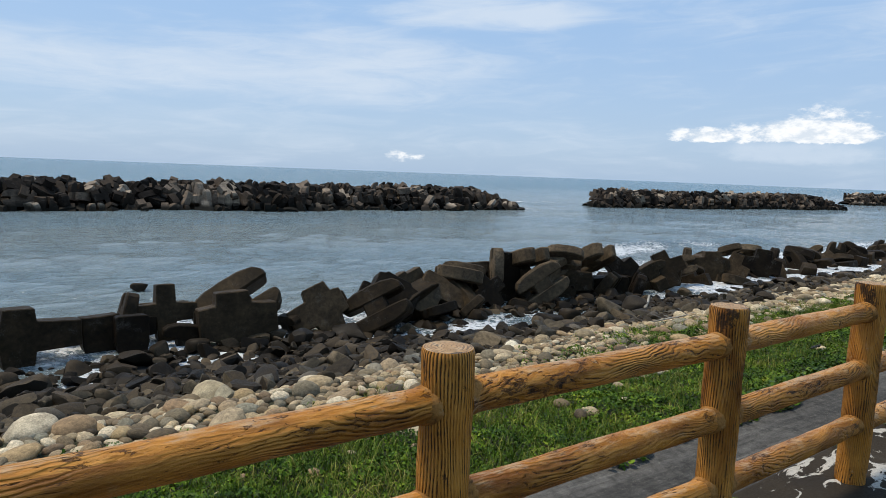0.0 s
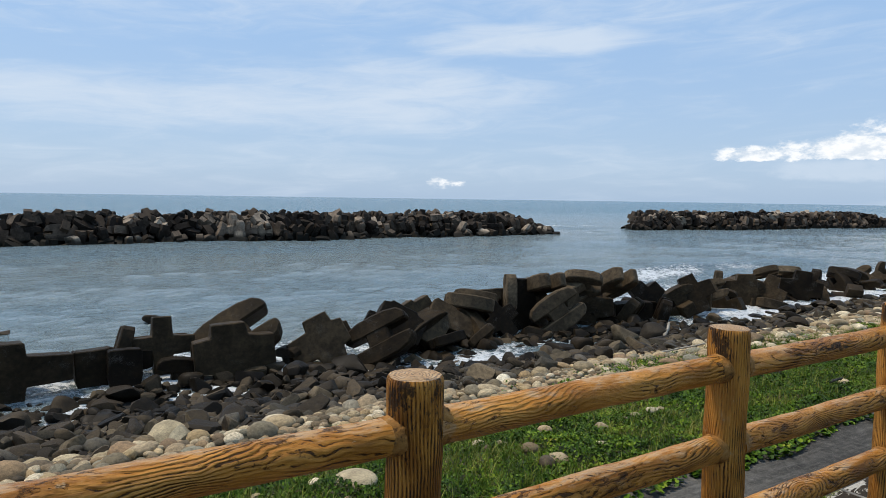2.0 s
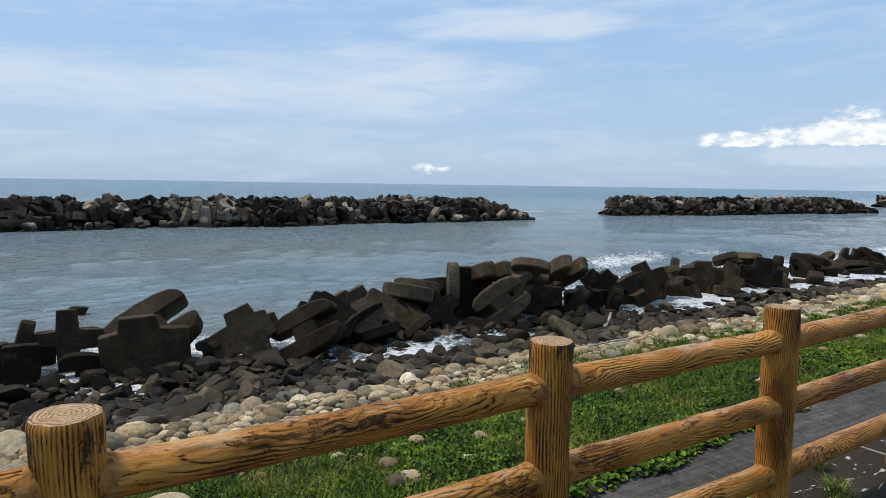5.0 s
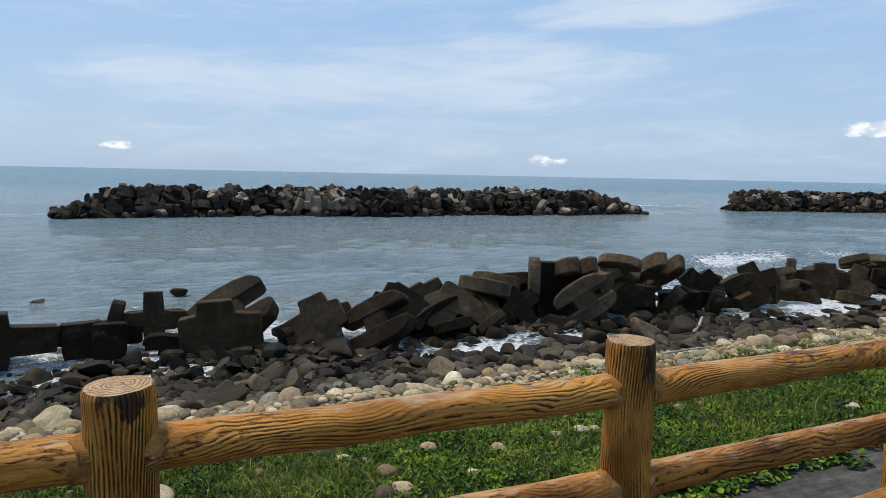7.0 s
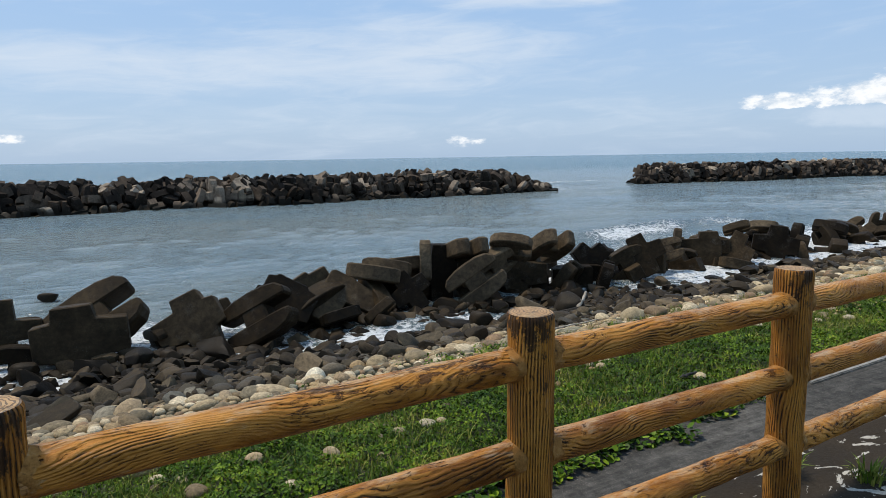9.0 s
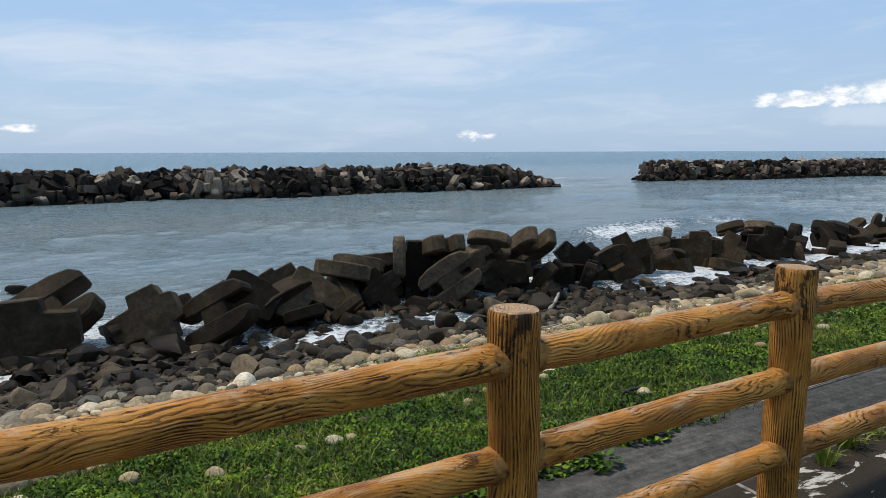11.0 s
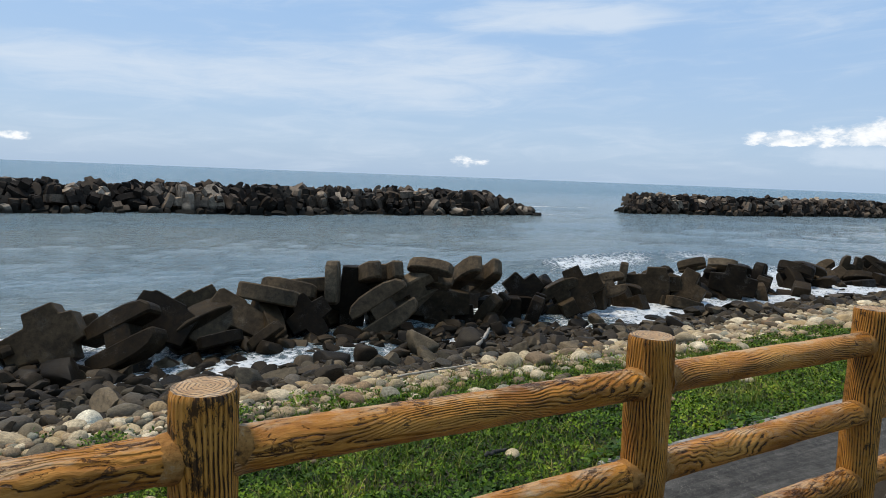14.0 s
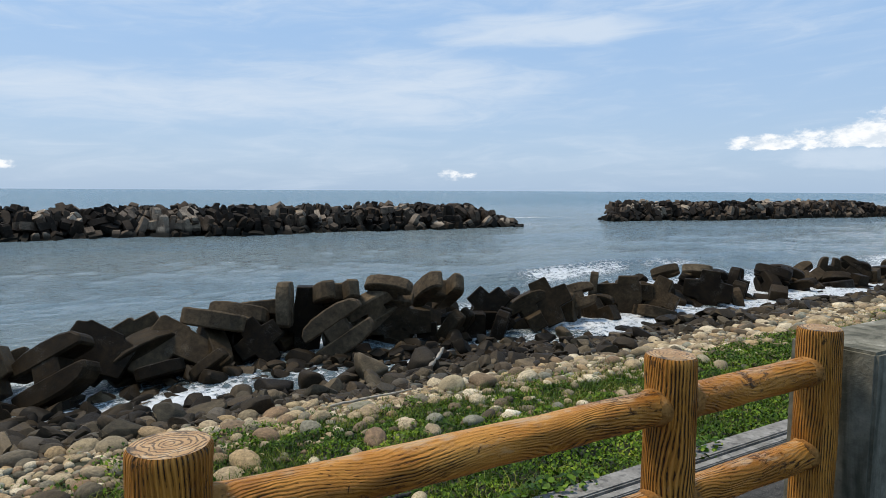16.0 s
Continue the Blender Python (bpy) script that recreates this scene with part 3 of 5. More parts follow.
def shore(s, d):
    """Height of the ground."""
    s, d = np.asarray(s, float), np.asarray(d, float)
    z = np.interp(d, SHORE_D, SHORE_Z)
    lumpy = np.clip((d - 4.0) / 3.0, 0, 1)
    z = z - 0.14 * np.clip((6 - s) / 3, 0, 1) * np.exp(-((d - 17.3) / 1.3) ** 2) - 0.28 * np.clip((s - 27) / 5, 0, 1) * np.clip((d - 17) / 1.5, 0, 1)
    z = z + 0.30 * np.clip((d - 15.5) / 2, 0, 1) * (smooth_noise(s, d, 6, 2.6) - 0.25)
    z = z + 0.30 * np.exp(-((s - 20.5) / 5.5) ** 4 - ((d - 19.4) / 0.9) ** 2) - 0.50 * np.exp(-((s - 17.6) / 3.2) ** 2 - ((d - 17.6) / 1.2) ** 2)
    z = z + 0.08 * np.exp(-((s - 11.8) / 2.6) ** 2 - ((d - 17.6) / 1.3) ** 2)
    return z + lumpy * (0.10 * smooth_noise(s, d, 3, 3.1) + 0.05 * smooth_noise(s, d, 4, 1.2))


def grass_edge(s):
    """How far out the grass reaches."""
    s = np.asarray(s, float)
    return np.interp(s, [-20, 0, 6, 10, 12.5, 14, 16, 20, 23, 30, 45, 80], [8.3, 8.4, 8.3, 8.4, 8.8, 9.6, 10.3, 9.9, 9.2, 9.7, 10.2, 10.2]) + 0.45 * smooth_noise(s, 0 * s, 8, 1.7)


def dark_edge(s):
    """Where the dry cobbles give way to dark wet boulders."""
    s = np.asarray(s, float)
    return np.interp(s, [-20, 0, 3, 9, 12, 16, 22, 27, 45, 80], [12.4, 12.1, 11.6, 11.4, 11.9, 12.7, 12.6, 13.2, 14.8, 15.6]) + 0.5 * smooth_noise(s, 0 * s, 9, 2.3)


# ---------------------------------------------------------------- ground, road, wall, sea
def lines(*spans):
    out = []
    for a, b, step in spans:
        out += list(np.arange(a, b, step))
    return np.array(out + [spans[-1][1]])


def grid_mesh(name, xs, ys, height, mat):
    X, Y = np.meshgrid(xs, ys)
    Z = height(X, Y)
    nx, ny = len(xs), len(ys)
    idx = np.arange(nx * ny).reshape(ny, nx)
    quads = np.stack([idx[:-1, :-1], idx[:-1, 1:], idx[1:, 1:], idx[1:, :-1]], -1).reshape(-1, 4)
    return fast_mesh(name, np.stack([X, Y, Z], -1).reshape(-1, 3), quads, mat), X, Y


gm, _, _ = grid_mesh("ground", lines((-3000, -40, 160), (-40, 90, 0.5), (90, 3000, 160)), lines((-3000, -20, 200), (-20, 3, 1.0), (3, 20, 0.3), (20, 61, 3)), shore, SOIL)
tagged(new("ground", gm), "grassy soil bank falling to the stony shore", "ground", kind="structure")

# seawall with the walkway on top, then the road at its foot
wall = new("walkway", from_bm("walkway", box_bm(-60, -10, -2.6, 90, 0.27, -0.09, 0.02), [PAVE], False))
tagged(wall, "dark stained concrete walkway on top of the seawall, flaked white paint", "walkway", kind="structure")
# expansion joints across the walkway
for k in range(-2, 8):
    x = -1.4 + 3.0 * k
    tagged(part("joint_strip", from_bm("joint_strip", box_bm(x - 0.012, -3.0, -0.1, x + 0.012, 0.262, -0.086, 0.0), [KERB], False), wall))

road_mesh, _, _ = grid_mesh("road", lines((-60, 90, 0.5)), lines((0.272, 4.2, 0.2)),
                            lambda s, d: shore(s, d) + 0.03 + 0.012 * smooth_noise(s, d, 5, 1.5), ASPHALT)
tagged(new("road", road_mesh), "worn dark grey asphalt track below the wall", "road", kind="structure")

kerb = new("kerb", from_bm("kerb", box_bm(16.3, 4.20, -2.5, 70, 4.52, -2.17, 0.02), [KERB], False))
tagged(kerb, "pale grey concrete kerb along the asphalt edge", "kerb", kind="structure")
gutter = new("gutter", from_bm("gutter", box_bm(16.6, 4.04, -2.5, 70, 4.17, -2.20, 0.015), [KERB], False))
tagged(gutter, "low grey concrete gutter strip beside the kerb", "kerb", kind="structure")


def sea_height(s, d):
    rng = np.random.default_rng(11)
    near = np.clip(1.2 - d / 160.0, 0.15, 1.0)
    z = np.zeros_like(s)
    for k in range(14):
        a = rng.normal(-1.35, 0.5)
        wave_len = 1.1 * 1.42 ** k * rng.uniform(0.8, 1.2)
        if wave_len > 40:
            continue
        kx, ky = math.cos(a) * 6.283 / wave_len, math.sin(a) * 6.283 / wave_len
        z += 0.0075 * wave_len ** 0.75 * np.sin(kx * s + ky * d + rng.uniform(0, 6.28) + 1.5 * smooth_noise(s, d, 20 + k, 9.0))
    swell = np.exp(-((d - 34 - 0.03 * (s - 40) - 1.2 * smooth_noise(s, d, 50, 7)) / 1.3) ** 2) * np.clip((s - 26) / 10, 0, 1) * np.clip((85 - s) / 30, 0, 1)
    return SEA + z * near + 0.62 * swell


def foam_amount(s, d):
    low = smooth_noise(s, d, 31, 3.0) * 0.5 + smooth_noise(s, d, 32, 1.1) * 0.3
    left = np.clip((13 - s) / 4, 0, 1)
    inner = np.exp(-((d - 18.0 - 1.3 * left) / (2.8 + 0.6 * left)) ** 2) * (0.58 + 0.8 * low + 0.16 * left + 0.06 * np.exp(-((s - 17.6) / 3.4) ** 2) + 0.46 * np.clip((s - 27) / 6, 0, 1))
    outer = np.exp(-((d - 23.4) / 2.1) ** 2) * (0.52 + 0.8 * low)
    right = np.clip((s - 24) / 9, 0, 1) * np.exp(-((d - 24.5 - 0.02 * s) / 4.5) ** 2) * (0.66 + 0.7 * low)
    swell = np.exp(-((d - 33.2 - 0.03 * (s - 40)) / 1.5) ** 2) * np.clip((s - 30) / 8, 0, 1) * np.clip((70 - s) / 20, 0, 1) * (0.40 + 0.75 * low)
    wall_1 = np.exp(-((d - 84.2) / 0.6) ** 2) * (s > -12) * (s < 84) * (0.2 + 0.4 * low)
    ends = np.exp(-((d - 92) / 6) ** 2 - ((s - 86) / 7) ** 2) * (0.35 + low) + np.exp(-((d - 92) / 4) ** 2 - ((s + 15) / 6) ** 2) * (0.45 + low)
    gap = np.exp(-((d - 112) / 6) ** 2 - ((s - 102) / 14) ** 2) * (0.3 + low)
    third = np.exp(-((d - 92) / 5) ** 2 - ((s - 210) / 14) ** 2) * 0.8
    return np.clip(0.92 * inner + outer + right + swell + wall_1 + ends + gap + third, 0, 0.74)


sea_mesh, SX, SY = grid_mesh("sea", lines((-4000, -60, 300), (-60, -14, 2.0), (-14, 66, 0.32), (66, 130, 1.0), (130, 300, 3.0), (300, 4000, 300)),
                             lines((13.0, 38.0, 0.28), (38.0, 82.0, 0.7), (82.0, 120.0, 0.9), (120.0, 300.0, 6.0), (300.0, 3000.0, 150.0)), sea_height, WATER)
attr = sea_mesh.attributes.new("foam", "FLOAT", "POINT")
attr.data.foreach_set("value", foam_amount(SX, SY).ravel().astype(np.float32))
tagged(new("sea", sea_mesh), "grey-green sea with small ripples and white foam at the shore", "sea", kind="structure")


# ---------------------------------------------------------------- log fence
POST_R, RAIL_R, BAY = 0.081, 0.056, 1.5


def top_of(s):
    return 1.105 - 0.0054 * s + float(np.interp(s, [0, 3, 4.5, 6, 7.5, 9, 10.5, 12, 13.5], [0, 0.006, 0, -0.006, 0.014, 0.018, 0.018, 0.005, 0]))


def bow(s):
    """How far the fence line strays from straight."""
    return float(np.interp(s, [-3, 0, 1.5, 4.5, 6, 7.5, 9, 10.5, 12, 13.5], [0.02, 0, -0.03, -0.025, -0.042, -0.05, -0.048, -0.02, -0.01, 0]))


def log_mesh(name, length, radius, seed, ends, cap):
    """A lying-down-the-z-axis log: uneven round section, shaped ends, unrolled coordinates."""
    rng = random.Random(seed)
    around, along = 60, max(10, int(length / 0.028))
    ph = [rng.uniform(0, 6.28) for _ in range(8)]
    bm = bmesh.new()
    uvl = bm.loops.layers.uv.new("UVMap")
    stations = [i / along * length for i in range(along + 1)]
    stations = sorted(set(stations + [0.008, 0.02, length - 0.02, length - 0.008]))
    rings = []
    for z in stations:
        e0, e1 = z, length - z
        f = 1.0
        for gap, kind in ((e0, ends[0]), (e1, ends[1])):
            if kind == "round":
                f *= min(1.0, 0.87 + 0.13 * math.sqrt(min(1.0, gap / 0.035)))
            elif kind == "flare":
                f *= 1.0 + 0.13 * max(0.0, 1 - gap / 0.05) ** 2
            elif kind == "chamfer":
                f *= min(1.0, 0.93 + 0.07 * min(1.0, gap / 0.010))
        ring = []
        for j in range(around):
            a = 6.2832 * j / around
            w = 1 + 0.022 * math.sin(2 * a + ph[0] + 2.1 * z) + 0.018 * math.sin(3 * a + ph[1] - 3.4 * z) + 0.012 * math.sin(5 * a + ph[2] + 5 * z)
            w += 0.020 * math.sin(9 * z + ph[3] + a) + 0.013 * math.sin(17 * z + ph[4] + 3 * a) + 0.008 * math.sin(31 * z + ph[5] + 4 * a)
            grain = noise.noise(Vector((math.cos(a) * radius * 70, math.sin(a) * radius * 70, z * 5 + seed)))
            chip = noise.noise(Vector((math.cos(a) * 2.2, math.sin(a) * 2.2, z * 7 + 3 * seed)))
            w += 0.022 * grain - 0.05 * max(0.0, chip - 0.28)
            ring.append(bm.verts.new((radius * f * w * math.cos(a), radius * f * w * math.sin(a), z)))
        rings.append(ring)
    for i in range(len(rings) - 1):
        for j in range(around):
            k = (j + 1) % around
            face = bm.faces.new((rings[i][j], rings[i][k], rings[i + 1][k], rings[i + 1][j]))
            for loop, (jj, ii) in zip(face.loops, ((j, i), (j + 1, i), (j + 1, i + 1), (j, i + 1))):
                loop[uvl].uv = (6.2832 * radius * jj / around, stations[ii] + (0 if cap else 10))
    ends = [(rings[0], 0.0)] if cap else [(rings[0], 0.0), (rings[-1], 0.0)]
    for ring, up in ends:
        mid = bm.verts.new((0, 0, ring[0].co.z + up))
        for j in range(around):
            bm.faces.new((ring[j], ring[(j + 1) % around], mid))
    if not cap:
        return from_bm(name, bm, [LOG], True, 50)
    # the ringed end face lies just inside the top edge
    top = bmesh.new()
    outer = [top.verts.new((v.co.x, v.co.y, v.co.z)) for v in rings[-1]]
    inner = [top.verts.new((v.co.x * 0.8, v.co.y * 0.8, v.co.z + 0.002)) for v in rings[-1]]
    mid = top.verts.new((0, 0, length + 0.003))
    for j in range(around):
        k = (j + 1) % around
        top.faces.new((outer[j], outer[k], inner[k], inner[j]))
        top.faces.new((inner[j], inner[k], mid))
    return from_bm(name, bm, [LOG], True, 50), from_bm("cut_end", top, [LOG_END], True)


def collar_mesh(seed):
    """A lumpy fillet of mortar round the end of a rail."""
    bm = bmesh.new()
    rings = []
    for z, r in ((-0.012, 1.12), (0.006, 1.09), (0.018, 1.05), (0.030, 1.01), (0.042, 0.95)):
        ring = []
        for j in range(28):
            a = 6.2832 * j / 28
            p = Vector((math.cos(a), math.sin(a), 0))
            q = noise.noise(p * 2.6 + Vector((seed, z * 30, 0))) * 0.075 + noise.noise(p * 7 + Vector((seed, z * 60, 3))) * 0.035
            ring.append(bm.verts.new(p * RAIL_R * (r + q) + Vector((0, 0, z + 0.012 * noise.noise(p * 3 + Vector((0, seed, 0)))))))
        rings.append(ring)
    for a, b in zip(rings, rings[1:]):
        for j in range(28):
            bm.faces.new((a[j], a[(j + 1) % 28], b[(j + 1) % 28], b[j]))
    return from_bm("mortar_collar", bm, [MORTAR], True)


def make_fence():
    fence = tagged(new("log_fence"), "orange-brown concrete fence cast as grained wooden logs", "fence")
    posts = [log_mesh("post", 1.30, POST_R, 100 + k, ("none", "chamfer"), True) for k in range(5)]
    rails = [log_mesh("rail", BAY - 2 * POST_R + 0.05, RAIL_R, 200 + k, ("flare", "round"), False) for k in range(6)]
    short = [log_mesh("rail", 0.86 - 2 * POST_R + 0.05, RAIL_R, 300 + k, ("flare", "round"), False) for k in range(3)]
    collars = [collar_mesh(400 + k) for k in range(4)]
    rng = random.Random(4)
    places = [BAY * k for k in range(-5, 10)] + [14.36]
    for i, s in enumerate(places):
        body, end = posts[i % 5]
        post = part("post", body, fence, pose(s, bow(s), top_of(s) - 1.30, rng.uniform(-0.15, 0.15), rng.uniform(-0.15, 0.15), rng.uniform(0, 360)))
        part("cut_end", end, post, None, "paler ringed end face of the log")
        if i + 1 == len(places):
            break
        last = i + 2 == len(places)
        for k, drop in enumerate((0.165, 0.500, 0.835)):
            data = short[k] if last else rails[(3 * i + k * 2 + i // 2) % 6]
            x = s + POST_R - 0.025
            slew = math.atan2(bow(places[i + 1]) - bow(s), places[i + 1] - s)
            turn = Matrix.Rotation(slew, 4, "Z") @ Matrix.Rotation(radians(90) + math.atan2(top_of(s) - top_of(places[i + 1]), places[i + 1] - s), 4, "Y") @ Matrix.Rotation(rng.uniform(0, 6.28), 4, "Z")
            at = Matrix.Translation((x, bow(s), top_of(s) - drop + rng.uniform(-0.006, 0.006))) @ turn
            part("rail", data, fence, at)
            span = (0.86 if last else BAY) - 2 * POST_R + 0.05
            for m in (at, at @ Matrix.Translation((0, 0, span)) @ Matrix.Rotation(math.pi, 4, "X")):
                part("mortar_collar", collars[rng.randrange(4)], fence, m @ Matrix.Translation((0, 0, 0.012)), "rough tan mortar where the rail meets its post")
    return fence


make_fence()

pier = new("end_pier", from_bm("end_pier", box_bm(14.49, -0.15, -0.12, 15.6, 0.19, 0.94, 0.012), [PIER], False))
tagged(pier, "streaked grey concrete pier at the fence end", "pier", kind="structure")


# ---------------------------------------------------------------- armour blocks
def weather(bm, seed, worn, wobble):
    """Chamfer the edges of cast concrete and make its faces slightly uneven."""
    bmesh.ops.recalc_face_normals(bm, faces=bm.faces)
    bmesh.ops.bevel(bm, geom=[e for e in bm.edges if len(e.link_faces) == 2 and e.calc_face_angle(0) > 0.75], offset=worn, segments=1, affect="EDGES")
    bmesh.ops.triangulate(bm, faces=bm.faces)
    bmesh.ops.subdivide_edges(bm, edges=[e for e in bm.edges if e.calc_length() > 0.35], cuts=1)
    for v in bm.verts:
        q = v.co * 1.3 + Vector((seed * 7.7, 0, 0))
        v.co += wobble * noise.noise_vector(q) + 0.4 * wobble * noise.noise_vector(q * 4)


def ring_bar(bm, centre, axis, side, stations):
    """A bar of four-sided rings: place along the axis, half width, inner face and outer face heights."""
    centre, axis, side = Vector(centre), Vector(axis), Vector(side)
    up = axis.cross(side)
    rings = []
    for t, w, low, top in stations:
        rings.append([bm.verts.new(centre + axis * t + side * (w * p) + up * h) for p, h in ((-1, low), (1, low), (0.94, top), (-0.94, top))])
    for p, q in zip(rings, rings[1:]):
        for j in range(4):
            bm.faces.new((p[j], p[(j + 1) % 4], q[(j + 1) % 4], q[j]))
    bm.faces.new(rings[0][::-1])
    bm.faces.new(rings[-1])


def arched(half, w, t):
    """A limb with a flat inner face and an outer face that falls towards blunt tips."""
    s = [(0.0, w, -t, 1.08 * t), (0.45 * half, w, -t, 1.0 * t), (0.82 * half, 0.98 * w, -0.97 * t, 0.62 * t), (half, 0.88 * w, -0.92 * t, -0.05 * t)]
    return [(-q[0], *q[1:]) for q in s[:0:-1]] + s


def box_into(bm, x0, y0, z0, x1, y1, z1):
    bmesh.ops.create_cube(bm, size=1.0, matrix=Matrix.LocRotScale(((x0 + x1) / 2, (y0 + y1) / 2, (z0 + z1) / 2), None, (x1 - x0, y1 - y0, z1 - z0)))


GAP = 0.55


def twin_bm(half=1.25, w=0.43, t=0.33):
    """Two parallel arched limbs on a square shank."""
    bm = bmesh.new()
    ring_bar(bm, (0, 0, GAP), (1, 0, 0), (0, 1, 0), arched(half, w, t))
    ring_bar(bm, (0, 0, -GAP), (1, 0, 0), (0, -1, 0), arched(half, w, t))
    box_into(bm, -0.46, -0.92 * w, -GAP, 0.46, 0.92 * w, GAP)
    return bm


def cross_bm(arms=(1, 1, 1, 1), w=0.52, t=0.40):
    """A thick flat-faced cross with blunt arms, on a shank with a second limb behind."""
    r, l, u, d = (1.25 * a for a in arms)
    out = [(r, -w * 0.86), (r, w * 0.86), (w, w), (w * 0.88, u), (-w * 0.88, u), (-w, w), (-l, w * 0.86), (-l, -w * 0.86), (-w, -w), (-w * 0.88, -d), (w * 0.88, -d), (w, -w)]
    bm = bmesh.new()
    front = [bm.verts.new((x, y, GAP + t)) for x, y in out]
    back = [bm.verts.new((x, y, GAP - t)) for x, y in out]
    bm.faces.new(front)
    bm.faces.new(back[::-1])
    for i in range(12):
        j = (i + 1) % 12
        bm.faces.new((front[i], back[i], back[j], front[j]))
    ring_bar(bm, (0, 0, -GAP), (1, 0, 0), (0, -1, 0), arched(1.2, 0.42, 0.33))
    box_into(bm, -0.45, -0.42, -GAP, 0.45, 0.42, GAP)
    return bm


def twin_mesh(name, mat, seed, worn=0.045, **shape):
    bm = twin_bm(**shape)
    weather(bm, seed, worn, 0.016)
    return from_bm(name, bm, [mat], True, 17)


def cross_mesh(name, mat, seed, worn=0.035, **shape):
    bm = cross_bm(**shape)
    weather(bm, seed, worn, 0.018)
    return from_bm(name, bm, [mat], True, 17)


def plain_mesh(name, bm, mat):
    return from_bm(name, bm, [mat], False)


TWINS = [twin_mesh("armour_block", BLOCK, k, 0.045 + 0.012 * k, half=1.2 + 0.05 * k, w=0.35 + 0.02 * k) for k in range(3)]
BROWN_TWINS = [twin_mesh("armour_block", BROWN_BLOCK, 4 + k, 0.045 + 0.012 * k, half=1.2 + 0.05 * k, w=0.35 + 0.02 * k) for k in range(3)]
CROSSES = [cross_mesh("armour_block", BLOCK, 9 + k, arms=(1, 1, 1, 0.9), w=0.46 + 0.04 * k) for k in range(2)]
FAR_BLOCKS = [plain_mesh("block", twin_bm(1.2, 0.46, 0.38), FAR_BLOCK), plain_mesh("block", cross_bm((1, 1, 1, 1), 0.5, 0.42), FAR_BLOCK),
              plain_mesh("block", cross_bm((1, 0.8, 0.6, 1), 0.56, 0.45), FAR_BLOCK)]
UPPER = "worn brown-grey concrete armour block on top of the pile"
LOWER = "dark wet concrete armour block lying at the waterline"
count = [0]


def block(s, d, z, leg, inward, size=1.0, arms=None, w=0.52):
    """An armour block by the middle of its showing limb, that limb's direction and the way its shank runs from it;
    directions as right, up, towards the walkway. With arms it shows a flat cross of those arm lengths."""
    near = Vector((3.5 if s < 12 else 11.8, -1.6, 0)) - Vector((s, d, 0))
    near.normalize()
    axes = (Vector((-near.y, near.x, 0)), Vector((0, 0, 1)), near)
    k = -sum((c * a for c, a in zip(inward, axes)), Vector()).normalized()
    a = sum((c * b for c, b in zip(leg, axes)), Vector())
    a = (a - k * a.dot(k)).normalized()
    m = Matrix((a, k.cross(a), k)).transposed().to_4x4()
    count[0] += 1
    if arms == "any":
        data = (TWINS + CROSSES)[count[0] % 5]
    elif arms:
        data = cross_mesh("armour_block", BLOCK, 20 + count[0], arms=arms, w=w)
    else:
        data = (BROWN_TWINS if z > -3.05 and s > 13 else TWINS)[count[0] % 3]
    ob = new("armour_block", data)
    ob.matrix_basis = Matrix.Translation(Vector((s, d, z)) - k * (GAP if not arms else GAP + 0.4) * size) @ m @ Matrix.Scale(size, 4)
    return tagged(ob, UPPER if z > -3.2 else LOWER, "armour block", "armour blocks along the shore")


block(2.81, 20.90, -3.90, (1, 0, 0.25), (0, -0.1, -1), 0.8, arms=(0.5, 0.5, 0.5, 0.8), w=0.6)
block(1.93, 21.40, -3.91, (0.9, 0, -0.3), (0, -0.1, -1), 0.85, arms=(0.6, 0.5, 0.45, 0.8), w=0.6)
block(-0.31, 20.70, -3.73, (1, -0.03, 0.05), (0, -0.05, -1), 0.8, arms=(1.7, 0.5, 0.88, 0.9), w=0.58)
block(2.86, 22.00, -3.58, (0.25, 0.9, 0.1), (0, -0.2, -1), 0.6)
block(4.09, 22.00, -3.63, (1, 0, 0), (0, -0.15, -1), 0.8, arms=(1.05, 1.05, 1, 1), w=0.42)
block(4.61, 21.20, -4.19, (1, 0, 0), (-0.2, -1, 0), 0.7)
block(6.02, 20.50, -3.85, (1, 0.06, 0), (0, -0.1, -1), 1, arms=(1.2, 0.95, 0.85, 1), w=0.62)
block(6.42, 22.70, -3.27, (0.86, 0.5, -0.07), (0.43, -0.64, 0.64), 1.2)
block(8.35, 21.60, -4.23, (0.4, 0.3, 0.9), (0.3, -0.9, 0), 0.55)
block(9.57, 20.90, -3.75, (0.87, 0.47, 0.1), (0.1, -0.3, -0.95), 0.95, arms=(0.75, 1.15, 0.8, 0.8), w=0.56)
block(11.54, 20.60, -3.40, (0.85, 0.42, 0.25), (0.3, -0.75, 0.5), 1)
block(12.67, 20.80, -3.36, (0.8, -0.6, 0), (0.1, -0.45, -0.9), 0.95, arms=(0.95, 0.75, 0.62, 0.8), w=0.66)
block(13.72, 21.60, -3.37, (0.85, 0.5, 0), (0.1, -0.2, -1), 0.8, arms=(1.1, 0.7, 0.6, 0.9), w=0.55)
block(14.82, 20.90, -3.20, (0.82, -0.45, 0.35), (0, -0.55, -0.85), 1, arms=(1.3, 0.45, 0.45, 1.25), w=0.5)
block(14.38, 19.60, -3.98, (0.9, 0.25, 0.2), (0, -0.4, -1), 0.6)
block(16.21, 20.90, -2.85, (0.97, -0.22, 0), (0.25, -0.25, -0.93), 0.85)
block(17.32, 22.00, -2.89, (0.96, -0.25, 0), (0.1, -0.5, -0.9), 0.8)
block(18.43, 22.80, -2.98, (1, 0.05, 0), (0, -0.3, -1), 0.85)
